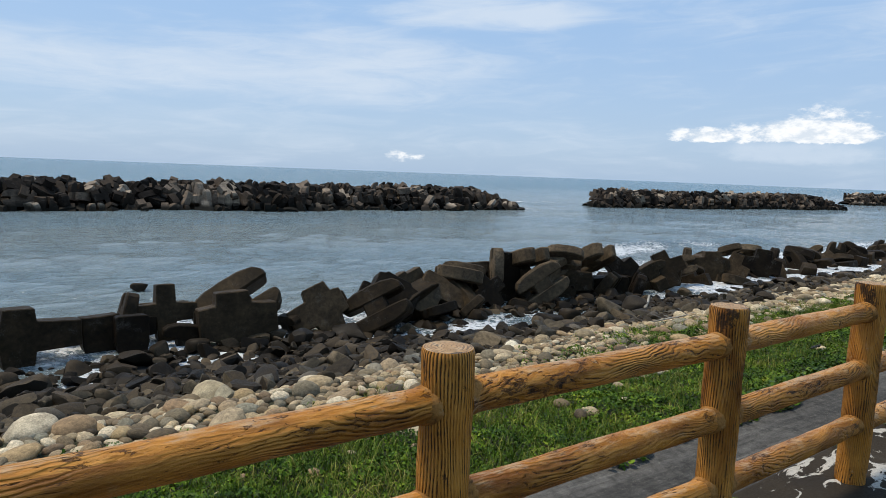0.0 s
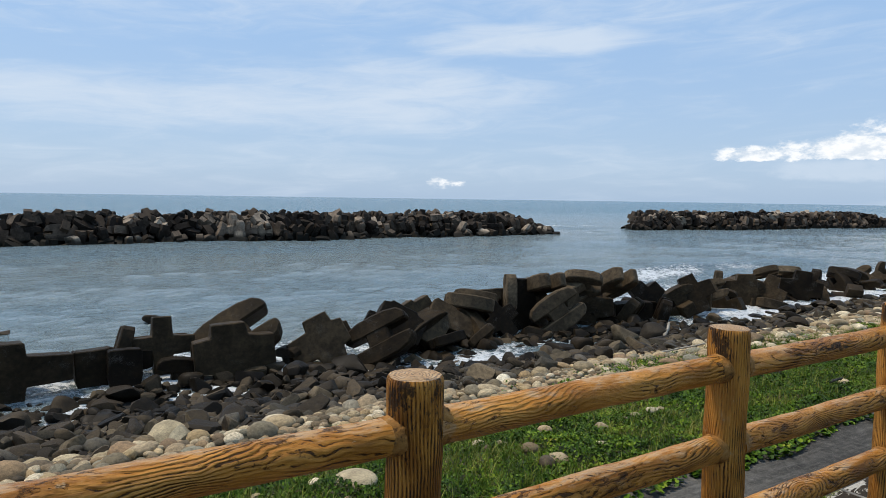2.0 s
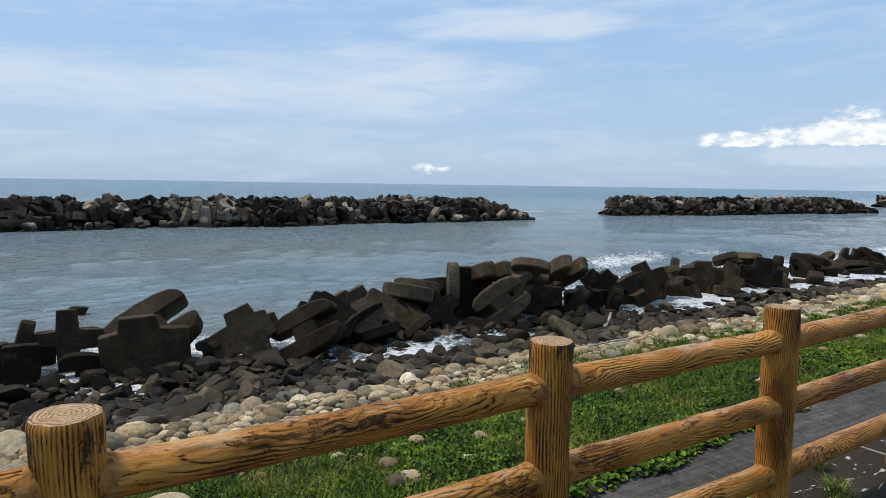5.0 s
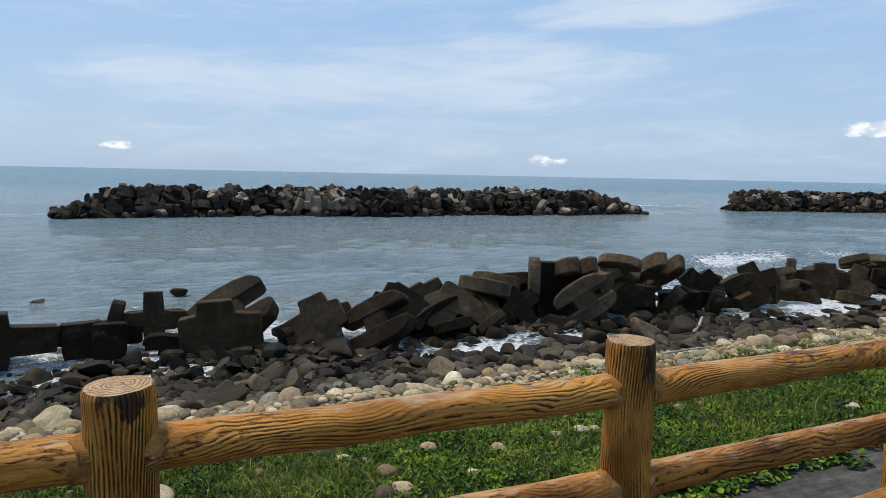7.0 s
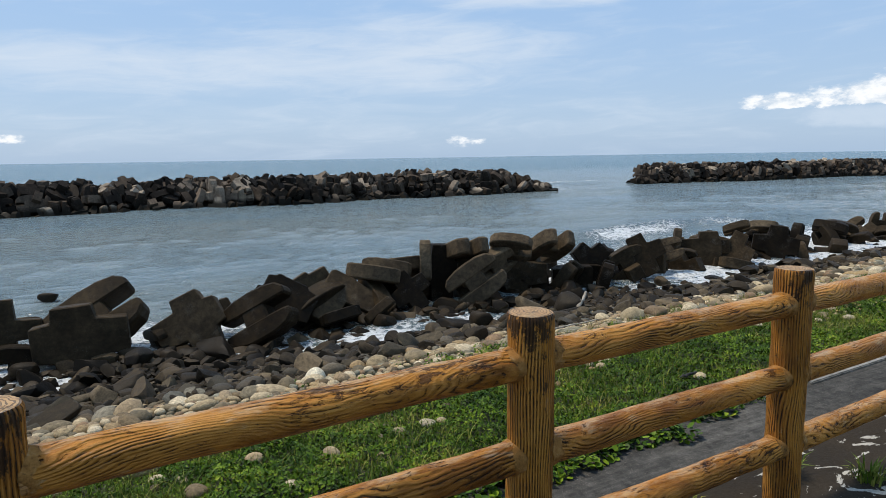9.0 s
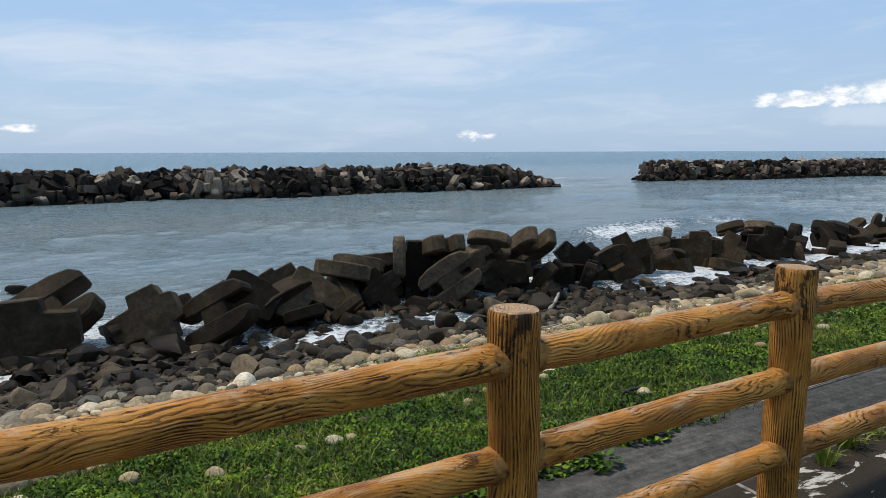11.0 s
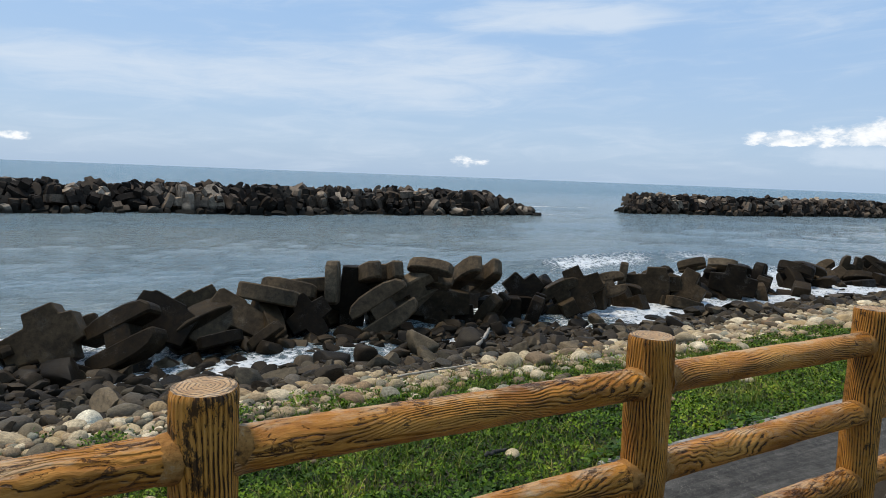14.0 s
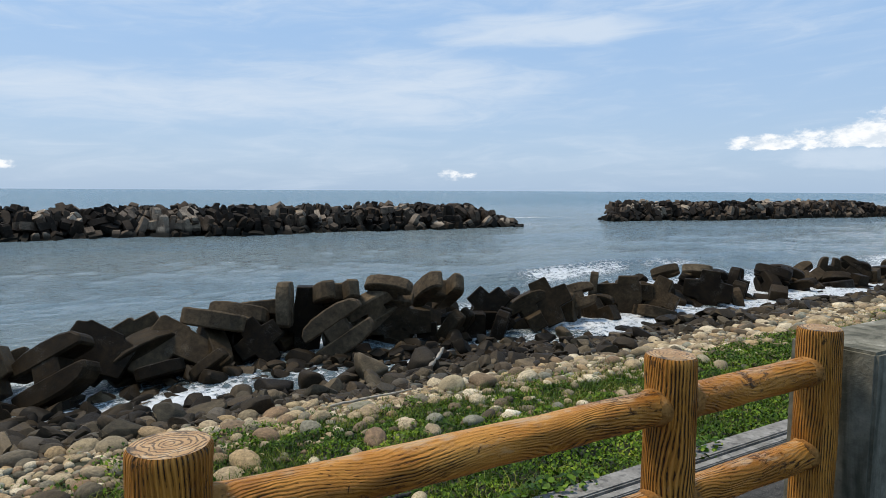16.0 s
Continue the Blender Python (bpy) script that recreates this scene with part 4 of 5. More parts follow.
block(17.65, 20.60, -3.66, (0.75, 0.6, 0.2), (0.1, -0.3, -0.95), 0.72, arms=(0.9, 0.9, 0.9, 1), w=0.5)
block(15.75, 19.40, -3.95, (0.75, 0.6, 0), (0.3, -0.5, -0.8), 0.5)
block(18.76, 21.30, -2.66, (-0.03, 1, 0.1), (0.2, -0.1, -1), 0.7)
block(19.86, 21.80, -3.40, (1, -0.05, 0), (0, -0.05, -1), 1, arms=(0.8, 0.8, 1, 1))
block(20.39, 21.80, -2.45, (0, 0.3, 0.95), (1, 0, -0.2), 0.95)
block(22.75, 20.80, -2.10, (0.97, -0.05, 0.3), (0.1, -0.75, -0.65), 0.78)
block(20.09, 20.10, -3.04, (0.85, 0.5, 0.1), (0.5, -0.75, 0.2), 0.95)
block(22.16, 21.20, -2.77, (0.85, 0.45, -0.2), (0.3, -0.8, -0.5), 0.85)
block(23.21, 21.00, -3.69, (1, 0.02, 0), (0, -0.05, -1), 1, arms=(1.1, 1.1, 0.8, 0.9))
block(26.31, 20.20, -4.05, (1, 0.03, 0), (0, 0, -1), 0.95, arms=(0.45, 1.1, 0.45, 1))
block(24.64, 21.30, -2.53, (-0.08, 0.5, 0.85), (0.93, -0.15, -0.3), 1)
block(27.69, 21.00, -3.51, (0.7, 0.7, 0.1), (-0.1, -0.2, -0.97), 0.85, arms=(0.9, 1, 0.9, 1.2))
block(29.82, 19.80, -3.23, (0.88, 0.45, 0), (0.1, -0.2, -1), 0.85, arms=(1, 1.2, 0.95, 1))
block(32.20, 20.60, -2.98, (0.95, -0.25, 0.1), (0.3, -0.85, 0.4), 0.65)
block(34.17, 20.90, -3.61, (0.9, -0.3, 0.3), (0, -1, -0.2), 0.55)
block(35.62, 20.50, -3.45, (0.98, 0.05, 0.1), (0, -0.1, -1), 1, arms=(0.5, 1.3, 0.7, 1.1))
block(34.06, 21.30, -3.02, (0.1, 1, 0.2), (0, -0.1, -1), 0.5)
block(39.97, 22.00, -2.71, (0.93, 0.3, 0), (0.1, -0.45, -0.9), 0.62)
block(43.37, 22.50, -2.90, (1, -0.02, 0), (0, -0.45, -0.9), 0.66)
block(42.15, 20.80, -3.85, (1, -0.1, 0), (0, -0.1, -1), 1.05, arms=(0.9, 1, 0.85, 1))
block(37.45, 20.30, -3.65, (0.9, -0.4, 0), (0.1, -0.3, -1), 0.8, arms=(1, 1, 1, 1))
block(50.47, 22.30, -3.47, (0.95, -0.2, 0.1), (0, -0.45, -0.9), 0.85)
block(45.9, 23.6, -3.47, (1, -0.15, 0), (0, -1, -0.1), 0.855)
block(46.6, 22.4, -4.03, (0.1, 1, 0), (0.2, -0.2, -1), 0.9)
block(53.1, 23.0, -3.65, (0.95, -0.2, 0), (-0.2, -0.95, -0.1), 0.9)
block(52.2, 21.6, -4.38, (0.6, 0.5, 0.5), (0.4, -0.8, 0), 0.9)
block(57.4, 23.0, -3.82, (0.1, 1, 0), (1, -0.1, -0.3), 0.765)
block(60.5, 22.6, -3.65, (1, -0.1, 0), (0, -1, -0.1), 0.945)
block(62.8, 22.0, -4.13, (0.9, 0.2, 0), (0.2, -0.95, -0.1), 0.9)
block(69.5, 23.6, -3.96, (1, 0.2, 0), (0.2, -0.95, -0.1), 0.945)

rng = random.Random(21)


def loose_block(s, d, z, size):
    v = [Vector((rng.gauss(0, 1), rng.gauss(0, 1), rng.gauss(0, 1))).normalized() for _ in range(2)]
    return block(s, d, z, tuple(v[0]), tuple(v[1]), size, "any")


s = -14.0
while s < 96:
    crest = np.interp(s, [-14, 0, 10, 16, 26, 32, 45, 96], [-5.0, -5.0, -5.0, -4.9, -4.9, -5.0, -5.1, -4.8])
    if not 0 < s < 14:
        loose_block(s + rng.uniform(-0.4, 0.4), rng.uniform(20.6, 22.2), crest + rng.uniform(-0.25, 0.2), rng.uniform(0.85, 1.05))
    if s > 16:
        loose_block(s + rng.uniform(-0.4, 0.4), rng.uniform(22.4, 24.0), crest + rng.uniform(-0.1, 0.45), rng.uniform(0.85, 1.05))
    if 26 < s < 40:
        loose_block(s, rng.uniform(20.2, 21.2), -4.35 + rng.uniform(-0.2, 0.2), 0.82)
    s += 1.75


def breakwater(label, s0, d0, s1, d1, crest, depth, seed):
    """A long heap of armour blocks standing in the sea."""
    rnd = random.Random(seed)
    home = tagged(new("breakwater"), label, "breakwater")
    run = math.hypot(s1 - s0, d1 - d0)
    ux, uy = (s1 - s0) / run, (d1 - d0) / run
    t, made = 0.0, 0
    # added dark mound: keeps bright sea out of the gaps, which should look shaded
    bm = bmesh.new()
    cuts = int(run / 2.0)
    rings = []
    for i in range(cuts + 1):
        a = 1.5 + (run - 3.0) * i / cuts
        rise = (crest - SEA - 1.3) * min(1.0, min(a, run - a) / 8.0 + 0.1)
        rings.append([bm.verts.new((s0 + ux * a - uy * (0.9 + depth * f), d0 + uy * a + ux * (0.9 + depth * f), SEA - 1 + (1 + rise) * h + rnd.uniform(-0.2, 0.2)))
                      for f, h in ((0.0, 0.0), (0.12, 0.65), (0.4, 1.0), (0.8, 1.0), (1.0, 0.0))])
    for p, q in zip(rings, rings[1:]):
        for j in range(4):
            bm.faces.new((p[j], p[j + 1], q[j + 1], q[j]))
    part("rubble_core", from_bm("rubble_core", bm, [BOULDER], False), home, label="dark mound added to fill the shaded gaps between the blocks")
    while t < run:
        end = min(1.0, min(t, run - t) / 7.0 + 0.12)
        for row in range(6):
            f = row / 5.0
            z = SEA - 0.2 + (crest - SEA - 0.35) * end * math.sin(min(1.0, f * 1.7) * 1.45) ** 0.85 + rnd.uniform(-0.35, 0.35)
            if end < 0.6 and row > 3:
                continue
            across = -0.6 + depth * f * (0.4 + 0.6 * end) + rnd.uniform(-0.5, 0.5)
            a = t + rnd.uniform(-0.8, 0.8)
            m = Euler((rnd.uniform(0, 6.3), rnd.uniform(0, 6.3), rnd.uniform(0, 6.3))).to_matrix().to_4x4()
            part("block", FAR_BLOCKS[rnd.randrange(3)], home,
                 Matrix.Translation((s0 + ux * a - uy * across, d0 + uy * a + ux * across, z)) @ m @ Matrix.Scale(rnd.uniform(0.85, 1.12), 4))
            made += 1
        t += 1.75
    return home


breakwater("long breakwater of weathered grey concrete armour blocks", -7.0, 85.5, 79.0, 86.5, -1.5, 7.5, 1)
breakwater("distant breakwater of weathered grey concrete armour blocks", 109.0, 92.0, 198.0, 80.0, -1.4, 8.0, 2)
breakwater("far breakwater of dark concrete armour blocks", 268.0, 104.0, 330.0, 95.0, -1.0, 8.0, 3)


# ---------------------------------------------------------------- stones
def ico(level):
    bm = bmesh.new()
    bmesh.ops.create_icosphere(bm, subdivisions=level, radius=1.0)
    v = np.array([tuple(p.co) for p in bm.verts])
    f = np.array([[p.index for p in q.verts] for q in bm.faces])
    bm.free()
    return v, f


ICO = {2: ico(2), 3: ico(3)}


def stone_shape(rnd, level, square):
    """A unit stone: a lumpy ball, or squarer and broken."""
    v, f = ICO[level]
    v = v.copy()
    if square:
        p = rnd.uniform(2.6, 4.5)
        v = v / (np.abs(v) ** p).sum(1, keepdims=True) ** (1 / p)
        for _ in range(rnd.integers(7, 12)):
            nrm = rnd.normal(size=3)
            nrm /= np.linalg.norm(nrm)
            cut = rnd.uniform(0.5, 0.8)
            over = np.clip(v @ nrm - cut, 0, None)
            v -= 0.94 * over[:, None] * nrm
    for _ in range(3):
        k, ph = rnd.normal(size=3) * 1.6, rnd.uniform(0, 6.28)
        v *= 1 + (0.02 if square else 0.085) * np.sin(v @ k + ph)[:, None]
    return v, f


def turn_about(rnd, tilt):
    e = Euler((rnd.normal() * tilt, rnd.normal() * tilt, rnd.uniform(0, 6.28)))
    return np.array(e.to_matrix())


def scatter(rnd, s0, s1, lo, hi, size_lo, size_hi, tries, reach=0.78):
    """Places for stones that hardly overlap; lo and hi bound the distance from the wall."""
    cell, kept, grid = size_hi * 2, [], {}
    for _ in range(tries):
        s = rnd.uniform(s0, s1)
        a, b = float(lo(s)), float(hi(s))
        if b <= a:
            continue
        d = rnd.uniform(a, b)
        r = size_lo * (size_hi / size_lo) ** (rnd.random() ** 2.0)
        i, j = int(s // cell), int(d // cell)
        near = [q for x in (-1, 0, 1) for y in (-1, 0, 1) for q in grid.get((i + x, j + y), ())]
        if any((q[0] - s) ** 2 + (q[1] - d) ** 2 < (reach * (q[2] + r)) ** 2 for q in near):
            continue
        kept.append((s, d, r))
        grid.setdefault((i, j), []).append((s, d, r))
    return kept


def stone_bank(name, label, places, mat, rnd, square, sink, single, level=2, fallen=0.18):
    """The stones nearest to the walk are pieces of their own; the rest is one mesh."""
    home = tagged(new(name), label, "stones", kind="stuff")
    meshes = []
    for k in range(14):
        v, f = stone_shape(rnd, level, square)
        meshes.append(fast_mesh("stone", v, f, mat, not square))
        if square:
            meshes[-1].polygons.foreach_set("use_smooth", [True] * len(f))
            meshes[-1].set_sharp_from_angle(angle=radians(26))
    order = sorted(places, key=lambda q: (q[1] - 10) ** 2 + max(0, abs(q[0] - 9) - 11) ** 2 - 60 * q[2])
    allv, allf, base = [], [], 0
    for i, (s, d, r) in enumerate(order):
        shape = np.array([r * rnd.uniform(0.95, 1.45), r * rnd.uniform(0.8, 1.05), r * rnd.uniform(0.5, 0.82)])
        R = turn_about(rnd, fallen)
        z = float(shore(s, d)) + shape[2] * sink
        if i < single:
            m = Matrix(R.tolist()).to_4x4() @ Matrix.Diagonal((*shape.tolist(), 1))
            part("stone", meshes[i % 14], home, Matrix.Translation((s, d, z)) @ m)
        else:
            v, f = stone_shape(rnd, level if r > 0.2 and s < 32 else 2, square)
            allv.append((v * shape) @ R.T + (s, d, z))
            allf.append(f + base)
            base += len(v)
    rest = part("stone_field", fast_mesh("stone_field", np.concatenate(allv), np.concatenate(allf), mat), home)
    if square:
        rest.data.set_sharp_from_angle(angle=radians(26))
    tagged(rest, kind="stuff")
    return home


rs = np.random.default_rng(5)
cobbles = scatter(rs, -8, 7, lambda s: grass_edge(s) - 0.3, lambda s: dark_edge(s) + 0.6, 0.095, 0.33, 22000)
cobbles += scatter(rs, 7, 30, lambda s: grass_edge(s) - 0.5, lambda s: dark_edge(s) + 0.6, 0.075, 0.28, 36000)
cobbles += scatter(rs, 30, 80, lambda s: grass_edge(s) - 0.5, lambda s: dark_edge(s) + 0.8, 0.10, 0.30, 20000)
cobbles += [(s, d, r) for s, d, r in scatter(rs, -4, 45, lambda s: grass_edge(s) - 2.6, lambda s: grass_edge(s), 0.05, 0.14, 200, 1.15)]
cobbles += scatter(rs, 13, 30, lambda s: grass_edge(s) - 2.6, lambda s: grass_edge(s), 0.06, 0.22, 500, 1.1)
cobbles = [(s, d, r) for s, d, r in cobbles
           if all(math.hypot(s - x, d - y) > 0.7 * (q + r) for x, y, q in ((10.43, 10.98, 0.40), (19.2, 10.4, 0.33), (19.9, 10.2, 0.28), (-0.6, 10.4, 0.34), (12.45, 10.3, 0.24)))]
between = [q for q in cobbles if q[1] > dark_edge(q[0]) - 0.12 + rs.normal() * 0.45]
cobbles = [q for q in cobbles if q not in set(between)]
stone_bank("cobble_bank", "bank of rounded tan and grey cobbles", cobbles, COBBLE, rs, False, 0.35, 300)
stone_bank("grey_cobble_bank", "rounded grey and olive cobbles below the tan ones", between, SLATE, rs, False, 0.40, 200)
boulders = scatter(rs, -10, 34, lambda s: dark_edge(s) - 0.3, lambda s: 17.4 + 0 * s, 0.11, 0.40, 24000, 0.62)
boulders += scatter(rs, 34, 85, lambda s: dark_edge(s) - 0.5, lambda s: 18.4 + 0 * s, 0.2, 0.55, 3000, 0.62)
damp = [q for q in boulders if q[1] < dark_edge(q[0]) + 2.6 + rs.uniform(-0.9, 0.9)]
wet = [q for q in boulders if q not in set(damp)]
wet += scatter(rs, -10, 85, lambda s: 17.3 + 0 * s, lambda s: 20.4 - 1.6 * np.clip((s - 27) / 5, 0, 1), 0.17, 0.58, 6000, 0.64)
wet += scatter(rs, 8.5, 34, lambda s: 18.3 + 0 * s, lambda s: 20.2 + 0 * s, 0.30, 0.52, 260, 0.9)
wet = [(s, d, r) for s, d, r in wet
       if not (((s - 17.6) / 3.2) ** 2 + ((d - 17.6) / 1.15) ** 2 < 1 and rs.random() < 0.6)]
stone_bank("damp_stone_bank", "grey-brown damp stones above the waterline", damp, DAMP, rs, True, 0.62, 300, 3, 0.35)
stone_bank("boulder_bank", "dark wet boulders at the water's edge", wet, BOULDER, rs, True, 0.60, 300, 3, 0.35)


set_stones = []


def boulder(s, d, r, mat, label, square=False, flat=0.7, sink=0.45, z=None):
    set_stones.append((s, d, r))
    v, f = stone_shape(rs, 3, square)
    shape = np.array([r * 1.15, r * 0.95, r * flat])
    ob = new("boulder", fast_mesh("boulder", (v * shape) @ turn_about(rs, 0.12).T, f, mat))
    ob.location = (s, d, (float(shore(s, d)) if z is None else z) + shape[2] * sink)
    return tagged(ob, label, "boulder")


boulder(10.43, 11.03, 0.26, WHITE, "large whitish rounded boulder among the cobbles", False, 0.85, 0.0, -3.06)
boulder(19.2, 10.4, 0.33, PALE, "large tan rounded boulder beside the grass")
boulder(19.9, 10.2, 0.28, COBBLE, "grey rounded boulder beside the grass")
boulder(12.45, 10.3, 0.24, COBBLE, "tan rounded boulder at the grass edge")
boulder(-0.6, 10.4, 0.34, PALE, "large yellowish rounded boulder on the cobble bank")
boulder(9.6, 10.3, 0.19, COBBLE, "tan rounded boulder on the cobble bank")
boulder(4.3, 6.5, 0.26, PALE, "flat tan boulder lying in the grass", False, 0.5)
boulder(18.8, 7.8, 0.19, PALE, "flat whitish stone lying in the creepers", True, 0.45)
boulder(12.45, 9.4, 0.17, PALE, "flat whitish stone at the grass edge", True, 0.45)
boulder(2.58, 11.6, 0.36, PALE, "large greenish-grey rounded boulder on the cobble bank", False, 0.75)
boulder(2.83, 11.1, 0.30, COBBLE, "broken tan boulder on the cobble bank", True, 0.7)
boulder(4.03, 12.2, 0.42, DAMP, "large damp grey boulder above the waterline", True, 0.75, 0.55)
boulder(6.49, 13.6, 0.36, DAMP, "upright damp brown boulder above the waterline", True, 0.9, 0.6)
boulder(4.61, 10.9, 0.30, PALE, "flat whitish stone on the cobble bank", False, 0.5)
boulder(7.15, 14.6, 0.46, DAMP, "squarish damp grey boulder above the waterline", True, 0.8, 0.55)
boulder(8.10, 16.0, 0.42, DAMP, "squarish damp grey boulder above the waterline", True, 0.8, 0.55)
boulder(18.0, 15.8, 0.48, BOULDER, "squarish dark broken concrete lump beside the pool", True, 0.95, 0.6)
boulder(16.75, 15.9, 0.52, BOULDER, "squarish dark broken concrete lump beside the pool", True, 0.8, 0.6)
boulder(15.75, 15.4, 0.40, BOULDER, "squarish dark broken concrete lump beside the pool", True, 0.85, 0.6)
boulder(19.4, 15.1, 0.50, DAMP, "upright grey broken concrete lump among the boulders", True, 1.1, 0.6)
boulder(21.1, 15.2, 0.52, DAMP, "upright grey broken concrete lump among the boulders", True, 1.0, 0.6)
boulder(21.3, 10.3, 0.20, PALE, "whitish broken stone among the cobbles", True, 0.7)
boulder(18.9, 7.9, 0.17, WHITE, "flat whitish stone lying in the creepers", True, 0.5)
for s_, d_, r_ in ((15.6, 5.45, 0.14), (8.3, 5.65, 0.10), (10.75, 6.65, 0.11), (11.0, 6.65, 0.08), (10.25, 6.65, 0.08), (22.6, 6.6, 0.13)):
    boulder(s_, d_, r_, PALE, "small pale stone lying in the green creepers", rs.random() < 0.5)
for s_, d_, r_ in ((7.0, 5.5, 0.13), (7.25, 5.5, 0.13), (8.1, 6.85, 0.12), (7.25, 6.2, 0.13), (19.8, 6.25, 0.12)):
    boulder(s_, d_, r_, COBBLE, "small grey stone half sunk in the grass")
boulder(5.1, 32.0, 0.45, BOULDER, "dark rock just breaking the sea surface", True, 0.6, 0.2, SEA)
boulder(-0.9, 32.0, 0.35, BOULDER, "dark rock just breaking the sea surface", True, 0.4, 0.2, SEA)


# ---------------------------------------------------------------- plants
def leaf_field(name, label, count_, s0, s1, size, seed, mat, upright=False):
    rnd = np.random.default_rng(seed)
    s = rnd.uniform(s0, s1, count_)
    edge = grass_edge(s)
    d = 3.75 + rnd.random(count_) * (edge + 1.6 - 3.75)
    side = 3.95 + 0.3 * smooth_noise(s, 0 * s, 61, 2.2) + 0.25 * smooth_noise(s, 0 * s, 62, 0.7)
    side = np.where(s > 16.3, 4.58, side)
    cover = smooth_noise(s, d, 41, 2.0) * 0.7 + smooth_noise(s, d, 42, 0.7) * 0.5
    fade = np.clip((edge - 0.3 - d) / 1.2, -1, 0.3)
    rank = rnd.uniform(-1, 1, count_)
    if upright:
        patchy = np.exp(-((s - 3.0) / 1.8) ** 2 - ((d - 5.6) / 1.1) ** 2) + 0.8 * np.exp(-((s - 14.0) / 1.0) ** 2 - ((d - 7.5) / 1.2) ** 2) + 0.7 * np.exp(-((s - 23.0) / 2.5) ** 2 - ((d - 8.6) / 0.8) ** 2)
        keep = (d > side) & (rank < -0.55 - 1.3 * cover + 0.9 * fade + 1.2 * patchy)
    else:
        keep = (d > side) & (rank < 0.35 + 1.7 * cover + 2.6 * fade)
    for x, y, r in set_stones:
        keep &= (s - x) ** 2 + (d - y) ** 2 > (0.95 * r) ** 2
    s, d, cover = s[keep], d[keep], cover[keep]
    k = len(s)
    ground = shore(s, d)
    a = rnd.uniform(0, 2 * np.pi, k)
    if upright:
        h = size * rnd.uniform(0.5, 1.6, k)
        lean = rnd.normal(0, 0.6, (k, 2)) * h[:, None]
        w = 0.004 + 0.004 * rnd.random(k)
        across = np.stack([np.cos(a) * w, np.sin(a) * w], -1)
        p = np.stack([s, d], -1)
        v = np.zeros((k, 5, 3))
        v[:, 0, :2], v[:, 1, :2] = p - across, p + across
        v[:, 2, :2], v[:, 3, :2] = p + lean * 0.35 + across * 0.8, p + lean * 0.35 - across * 0.8
        v[:, 4, :2] = p + lean
        v[:, :2, 2], v[:, 2:4, 2], v[:, 4, 2] = (ground - 0.02)[:, None], (ground + h * 0.6)[:, None], ground + h
        tri = np.array([[0, 1, 2], [0, 2, 3], [3, 2, 4]])
    else:
        mound = np.clip(0.07 + 0.17 * cover + 0.13 * smooth_noise(s, d, 43, 0.33), 0.015, 0.38)
        r = size * rnd.uniform(0.6, 1.35, k)
        z = ground + mound * rnd.uniform(0.02, 1.0, k) ** 0.6
        tx, ty = rnd.normal(0, 0.6, k), rnd.normal(0, 0.6, k)
        shape = np.array([(-1, 0, 0), (0.1, 0.75, 0.25), (1.1, 0, -0.15), (0.1, -0.75, 0.25)])
        v = np.zeros((k, 4, 3))
        c, sn = np.cos(a), np.sin(a)
        for i, (x, y, up) in enumerate(shape):
            v[:, i, 0] = s + r * (x * c - y * sn)
            v[:, i, 1] = d + r * (x * sn + y * c)
            v[:, i, 2] = z + r * up + (v[:, i, 0] - s) * tx + (v[:, i, 1] - d) * ty
        tri = np.array([[0, 2, 1], [0, 3, 2]])
    n_v = v.shape[1]
    tris = (tri[None] + (np.arange(k) * n_v)[:, None, None]).reshape(-1, 3)
    ob = new(name, fast_mesh(name, v.reshape(-1, 3), tris, mat, not upright))
    return tagged(ob, label, "plants", kind="stuff")


leaf_field("ground_creeper", "bright green low creeper leaves covering the bank", 270000, -4, 34, 0.025, 71, LEAF)
leaf_field("ground_creeper", "bright green low creeper leaves covering the bank", 70000, 34, 75, 0.038, 72, LEAF)
leaf_field("meadow_grass", "thin green and straw-coloured grass blades on the bank", 115000, -4, 34, 0.14, 73, BLADE, True)
leaf_field("meadow_grass", "thin green and straw-coloured grass blades on the bank", 18000, 34, 75, 0.18, 74, BLADE, True)


def runner(s, d, rs_, rd, number, seed):
    """A patch of broad rounded leaves on short stalks."""
    rnd = np.random.default_rng(seed)
    v, f = [], []
    ring = [(math.cos(a) * (1.0 if i else 0.75), math.sin(a)) for i, a in enumerate(np.linspace(0, 2 * math.pi, 8, endpoint=False))]
    for _ in range(number):
        q, a = math.sqrt(rnd.random()), rnd.uniform(0, 6.28)
        x, y = rs_ * q * math.cos(a), rd * q * math.sin(a)
        r, turn = rnd.uniform(0.022, 0.05), rnd.uniform(0, 6.28)
        h = rnd.uniform(0.02, 0.25) * (1 - 0.75 * q * q) + 0.02
        tx, ty = rnd.normal(0, 0.4, 2)
        base = len(v)
        v.append((x, y, h - 0.12 * r))
        for px, py in ring:
            lx, ly = r * (px * math.cos(turn) - py * math.sin(turn)), r * (px * math.sin(turn) + py * math.cos(turn))
            v.append((x + lx, y + ly, h + lx * tx + ly * ty))
        f += [(base, base + 1 + i, base + 1 + (i + 1) % 8) for i in range(8)]
    ob = new("creeper_patch", fast_mesh("creeper_patch", v, f, LEAF))
    ob.location = (s, d, float(shore(s, d)) + 0.03)
    return tagged(ob, "broad-leaved green creeper spreading over the asphalt edge", "plants", kind="stuff")


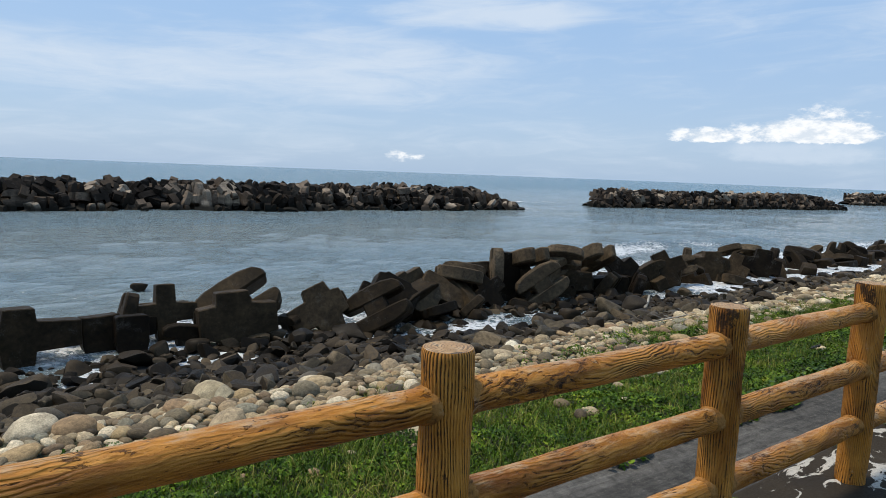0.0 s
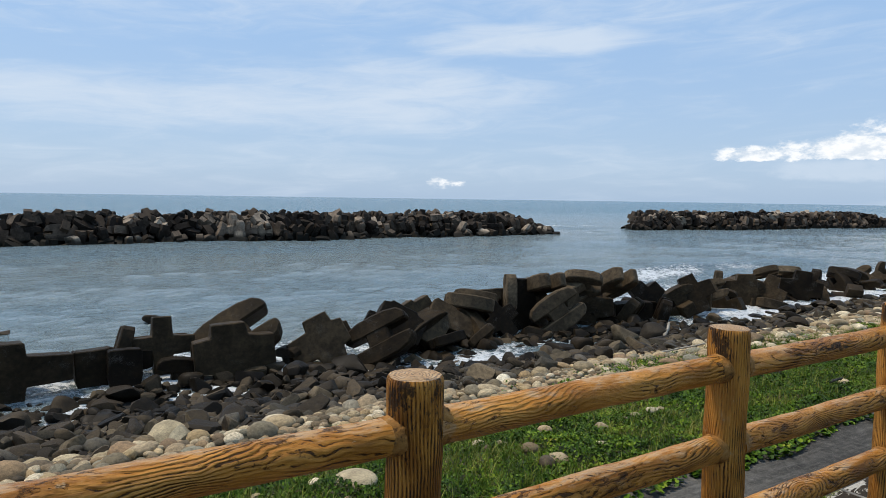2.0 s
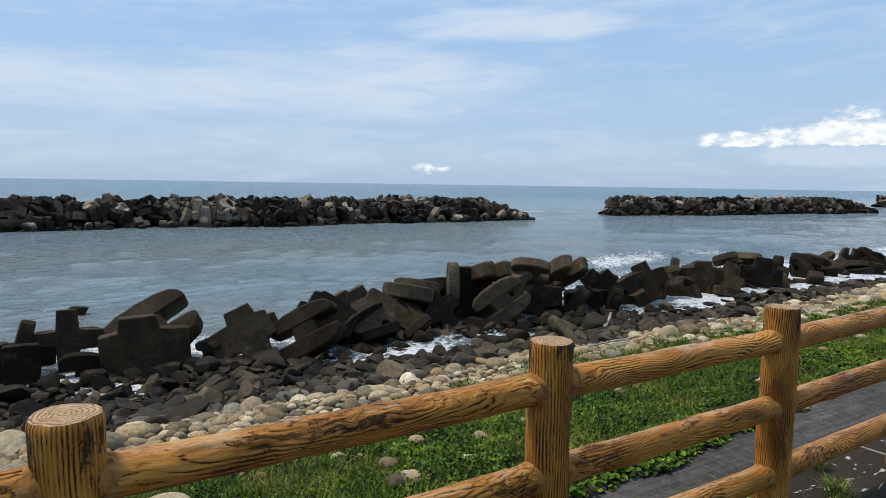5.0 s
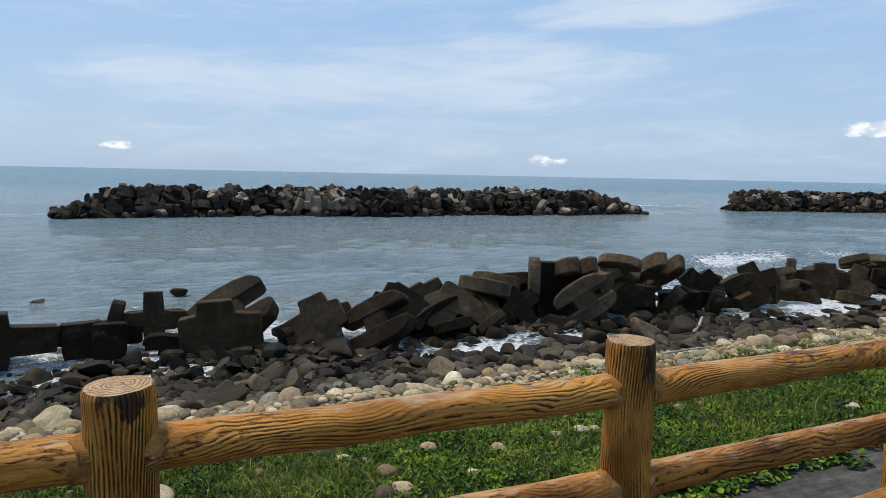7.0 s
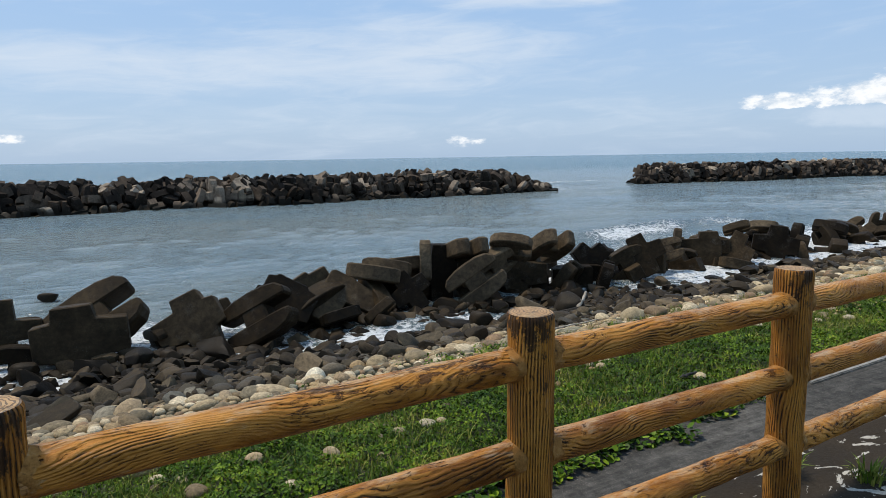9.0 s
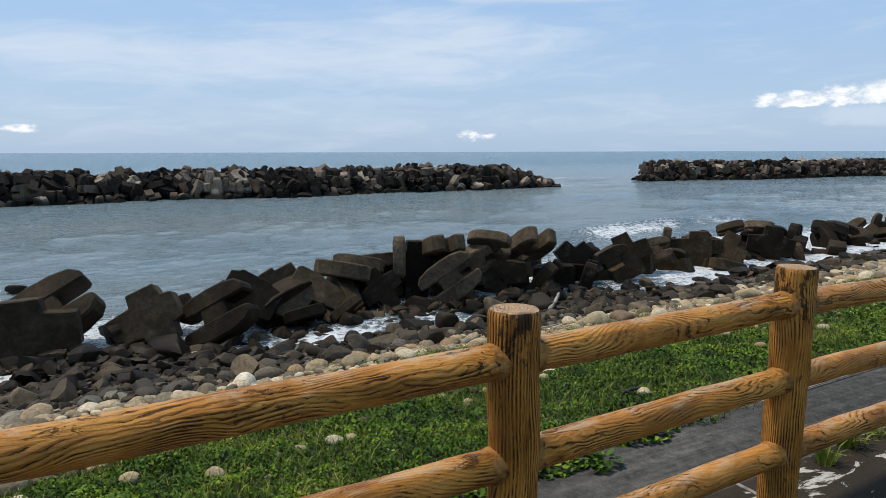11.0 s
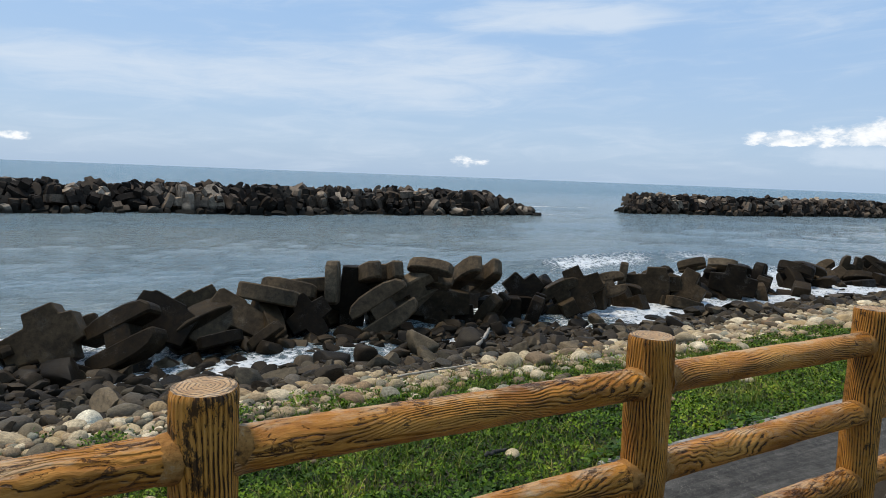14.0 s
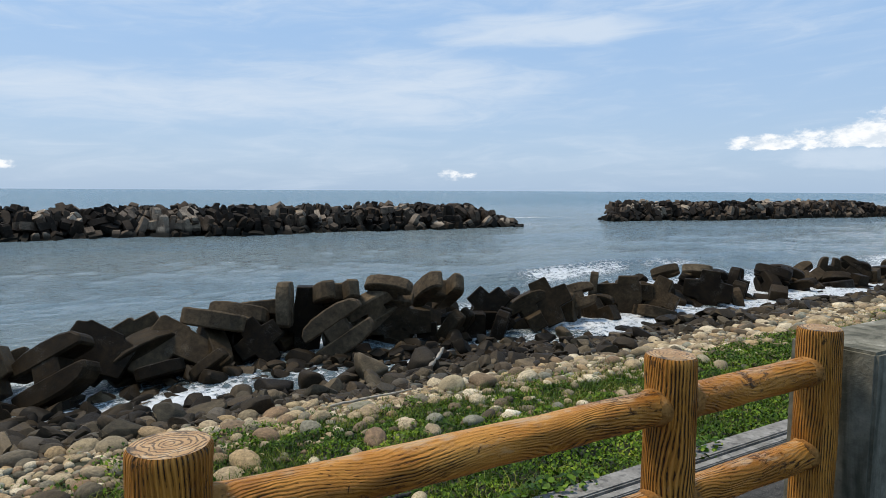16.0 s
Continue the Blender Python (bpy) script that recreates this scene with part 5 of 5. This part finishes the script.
for k, (s, d, a, b, many) in enumerate(((8.9, 3.95, 0.8, 0.35, 260), (10.2, 3.95, 0.9, 0.4, 320), (11.3, 4.1, 1.0, 0.4, 320), (12.7, 4.15, 0.7, 0.35, 180), (13.1, 3.75, 0.25, 0.15, 30),
                                       (7.4, 4.0, 0.7, 0.3, 160), (6.0, 3.9, 0.6, 0.3, 120), (14.2, 4.15, 0.6, 0.3, 120), (19.5, 4.5, 0.9, 0.3, 160), (17.0, 4.55, 0.9, 0.3, 160))):
    runner(s, d, a, b, int(many * 1.7), 900 + k)


def tuft(s, d, z, blades, height, seed, spread=0.05):
    rnd = np.random.default_rng(seed)
    v, f = [], []
    for i in range(blades):
        a, h = rnd.uniform(0, 6.28), height * rnd.uniform(0.5, 1.2)
        r0, out = rnd.uniform(0, spread), rnd.uniform(0.2, 0.9) * h
        p = np.array([r0 * math.cos(a), r0 * math.sin(a), -0.01])
        q = p + np.array([out * 0.4 * math.cos(a), out * 0.4 * math.sin(a), h * 0.7])
        t = p + np.array([out * math.cos(a), out * math.sin(a), h * rnd.uniform(0.7, 1.0)])
        w = np.array([-math.sin(a), math.cos(a), 0]) * 0.004
        v += [p - w, p + w, q + w, q - w, t]
        k = 5 * i
        f += [(k, k + 1, k + 2), (k, k + 2, k + 3), (k + 3, k + 2, k + 4)]
    ob = new("weed_tuft", fast_mesh("weed_tuft", v, f, BLADE, False))
    ob.location = (s, d, z)
    return tagged(ob, "small green weed tuft growing at the walkway edge", "weed", "weeds at the walkway edge")


for k, (s, d) in enumerate(((3.45, 0.2), (4.25, 0.2), (5.3, -0.12), (9.35, 0.12), (11.2, 0.16), (11.5, 0.22), (12.35, 0.2), (1.9, 0.22), (7.0, 0.22), (13.2, 0.2))):
    tuft(s, d, -0.09, 60, 0.13, 500 + k)
for k, (s, d, many, tall, spread) in enumerate(((5.3, 0.24, 150, 0.13, 0.16), (5.6, 0.25, 150, 0.12, 0.18), (5.9, 0.24, 140, 0.13, 0.16), (6.2, 0.22, 110, 0.12, 0.14), (6.72, -0.04, 130, 0.15, 0.08),
                                                (11.55, 0.23, 150, 0.15, 0.09), (11.8, 0.22, 80, 0.11, 0.10), (12.8, 0.20, 130, 0.13, 0.14), (13.0, 0.10, 90, 0.11, 0.14), (13.28, 0.20, 150, 0.15, 0.15),
                                                (13.55, 0.06, 90, 0.12, 0.14), (9.66, -0.12, 130, 0.14, 0.09), (8.6, 0.23, 90, 0.11, 0.12))):
    tuft(s, d, -0.09, int(0.7 * many), 0.72 * tall, 540 + k, spread)


# ---------------------------------------------------------------- driftwood and stake
def stick(name, a, b, r, mat, label, category, seed):
    a, b = Vector(a), Vector(b)
    rnd = random.Random(seed)
    bm = bmesh.new()
    axis = (b - a).normalized()
    side = axis.orthogonal().normalized()
    up = axis.cross(side)
    rings = []
    for i in range(13):
        t = i / 12
        mid = a + (b - a) * t + (side * rnd.uniform(-1, 1) + up * rnd.uniform(-1, 1)) * r * 0.35
        w = r * (1.0 - 0.35 * t) * rnd.uniform(0.88, 1.1) * (0.6 if i in (0, 12) else 1)
        rings.append([bm.verts.new(mid + side * w * math.cos(j * 0.785) + up * w * math.sin(j * 0.785)) for j in range(8)])
    for p, q in zip(rings, rings[1:]):
        for j in range(8):
            bm.faces.new((p[j], p[(j + 1) % 8], q[(j + 1) % 8], q[j]))
    bm.faces.new(rings[0][::-1])
    bm.faces.new(rings[-1])
    return tagged(new(name, from_bm(name, bm, [mat], True, 45)), label, category)


def on_ground(s, d, up=0.0):
    return (s, d, float(shore(s, d)) + up)


stick("driftwood_pole", on_ground(16.75, 11.5, 0.14), on_ground(18.5, 11.0, 0.22), 0.035, DRIFT, "long pale driftwood pole lying on the cobbles", "driftwood", 1)
stick("driftwood", on_ground(21.0, 14.6, 0.2), on_ground(21.7, 14.9, 0.75), 0.08, DRIFT, "bleached driftwood branch sticking up between boulders", "driftwood", 2)
stick("driftwood", on_ground(15.15, 5.5, 0.12), on_ground(15.48, 5.42, 0.16), 0.035, STAKE, "short dark weathered log beside a white stone", "driftwood", 4)
stick("stake", on_ground(15.6, 12.8, -0.1), on_ground(15.6, 12.8, 0.42), 0.055, STAKE, "short black wooden stake among the stones", "stake", 3)
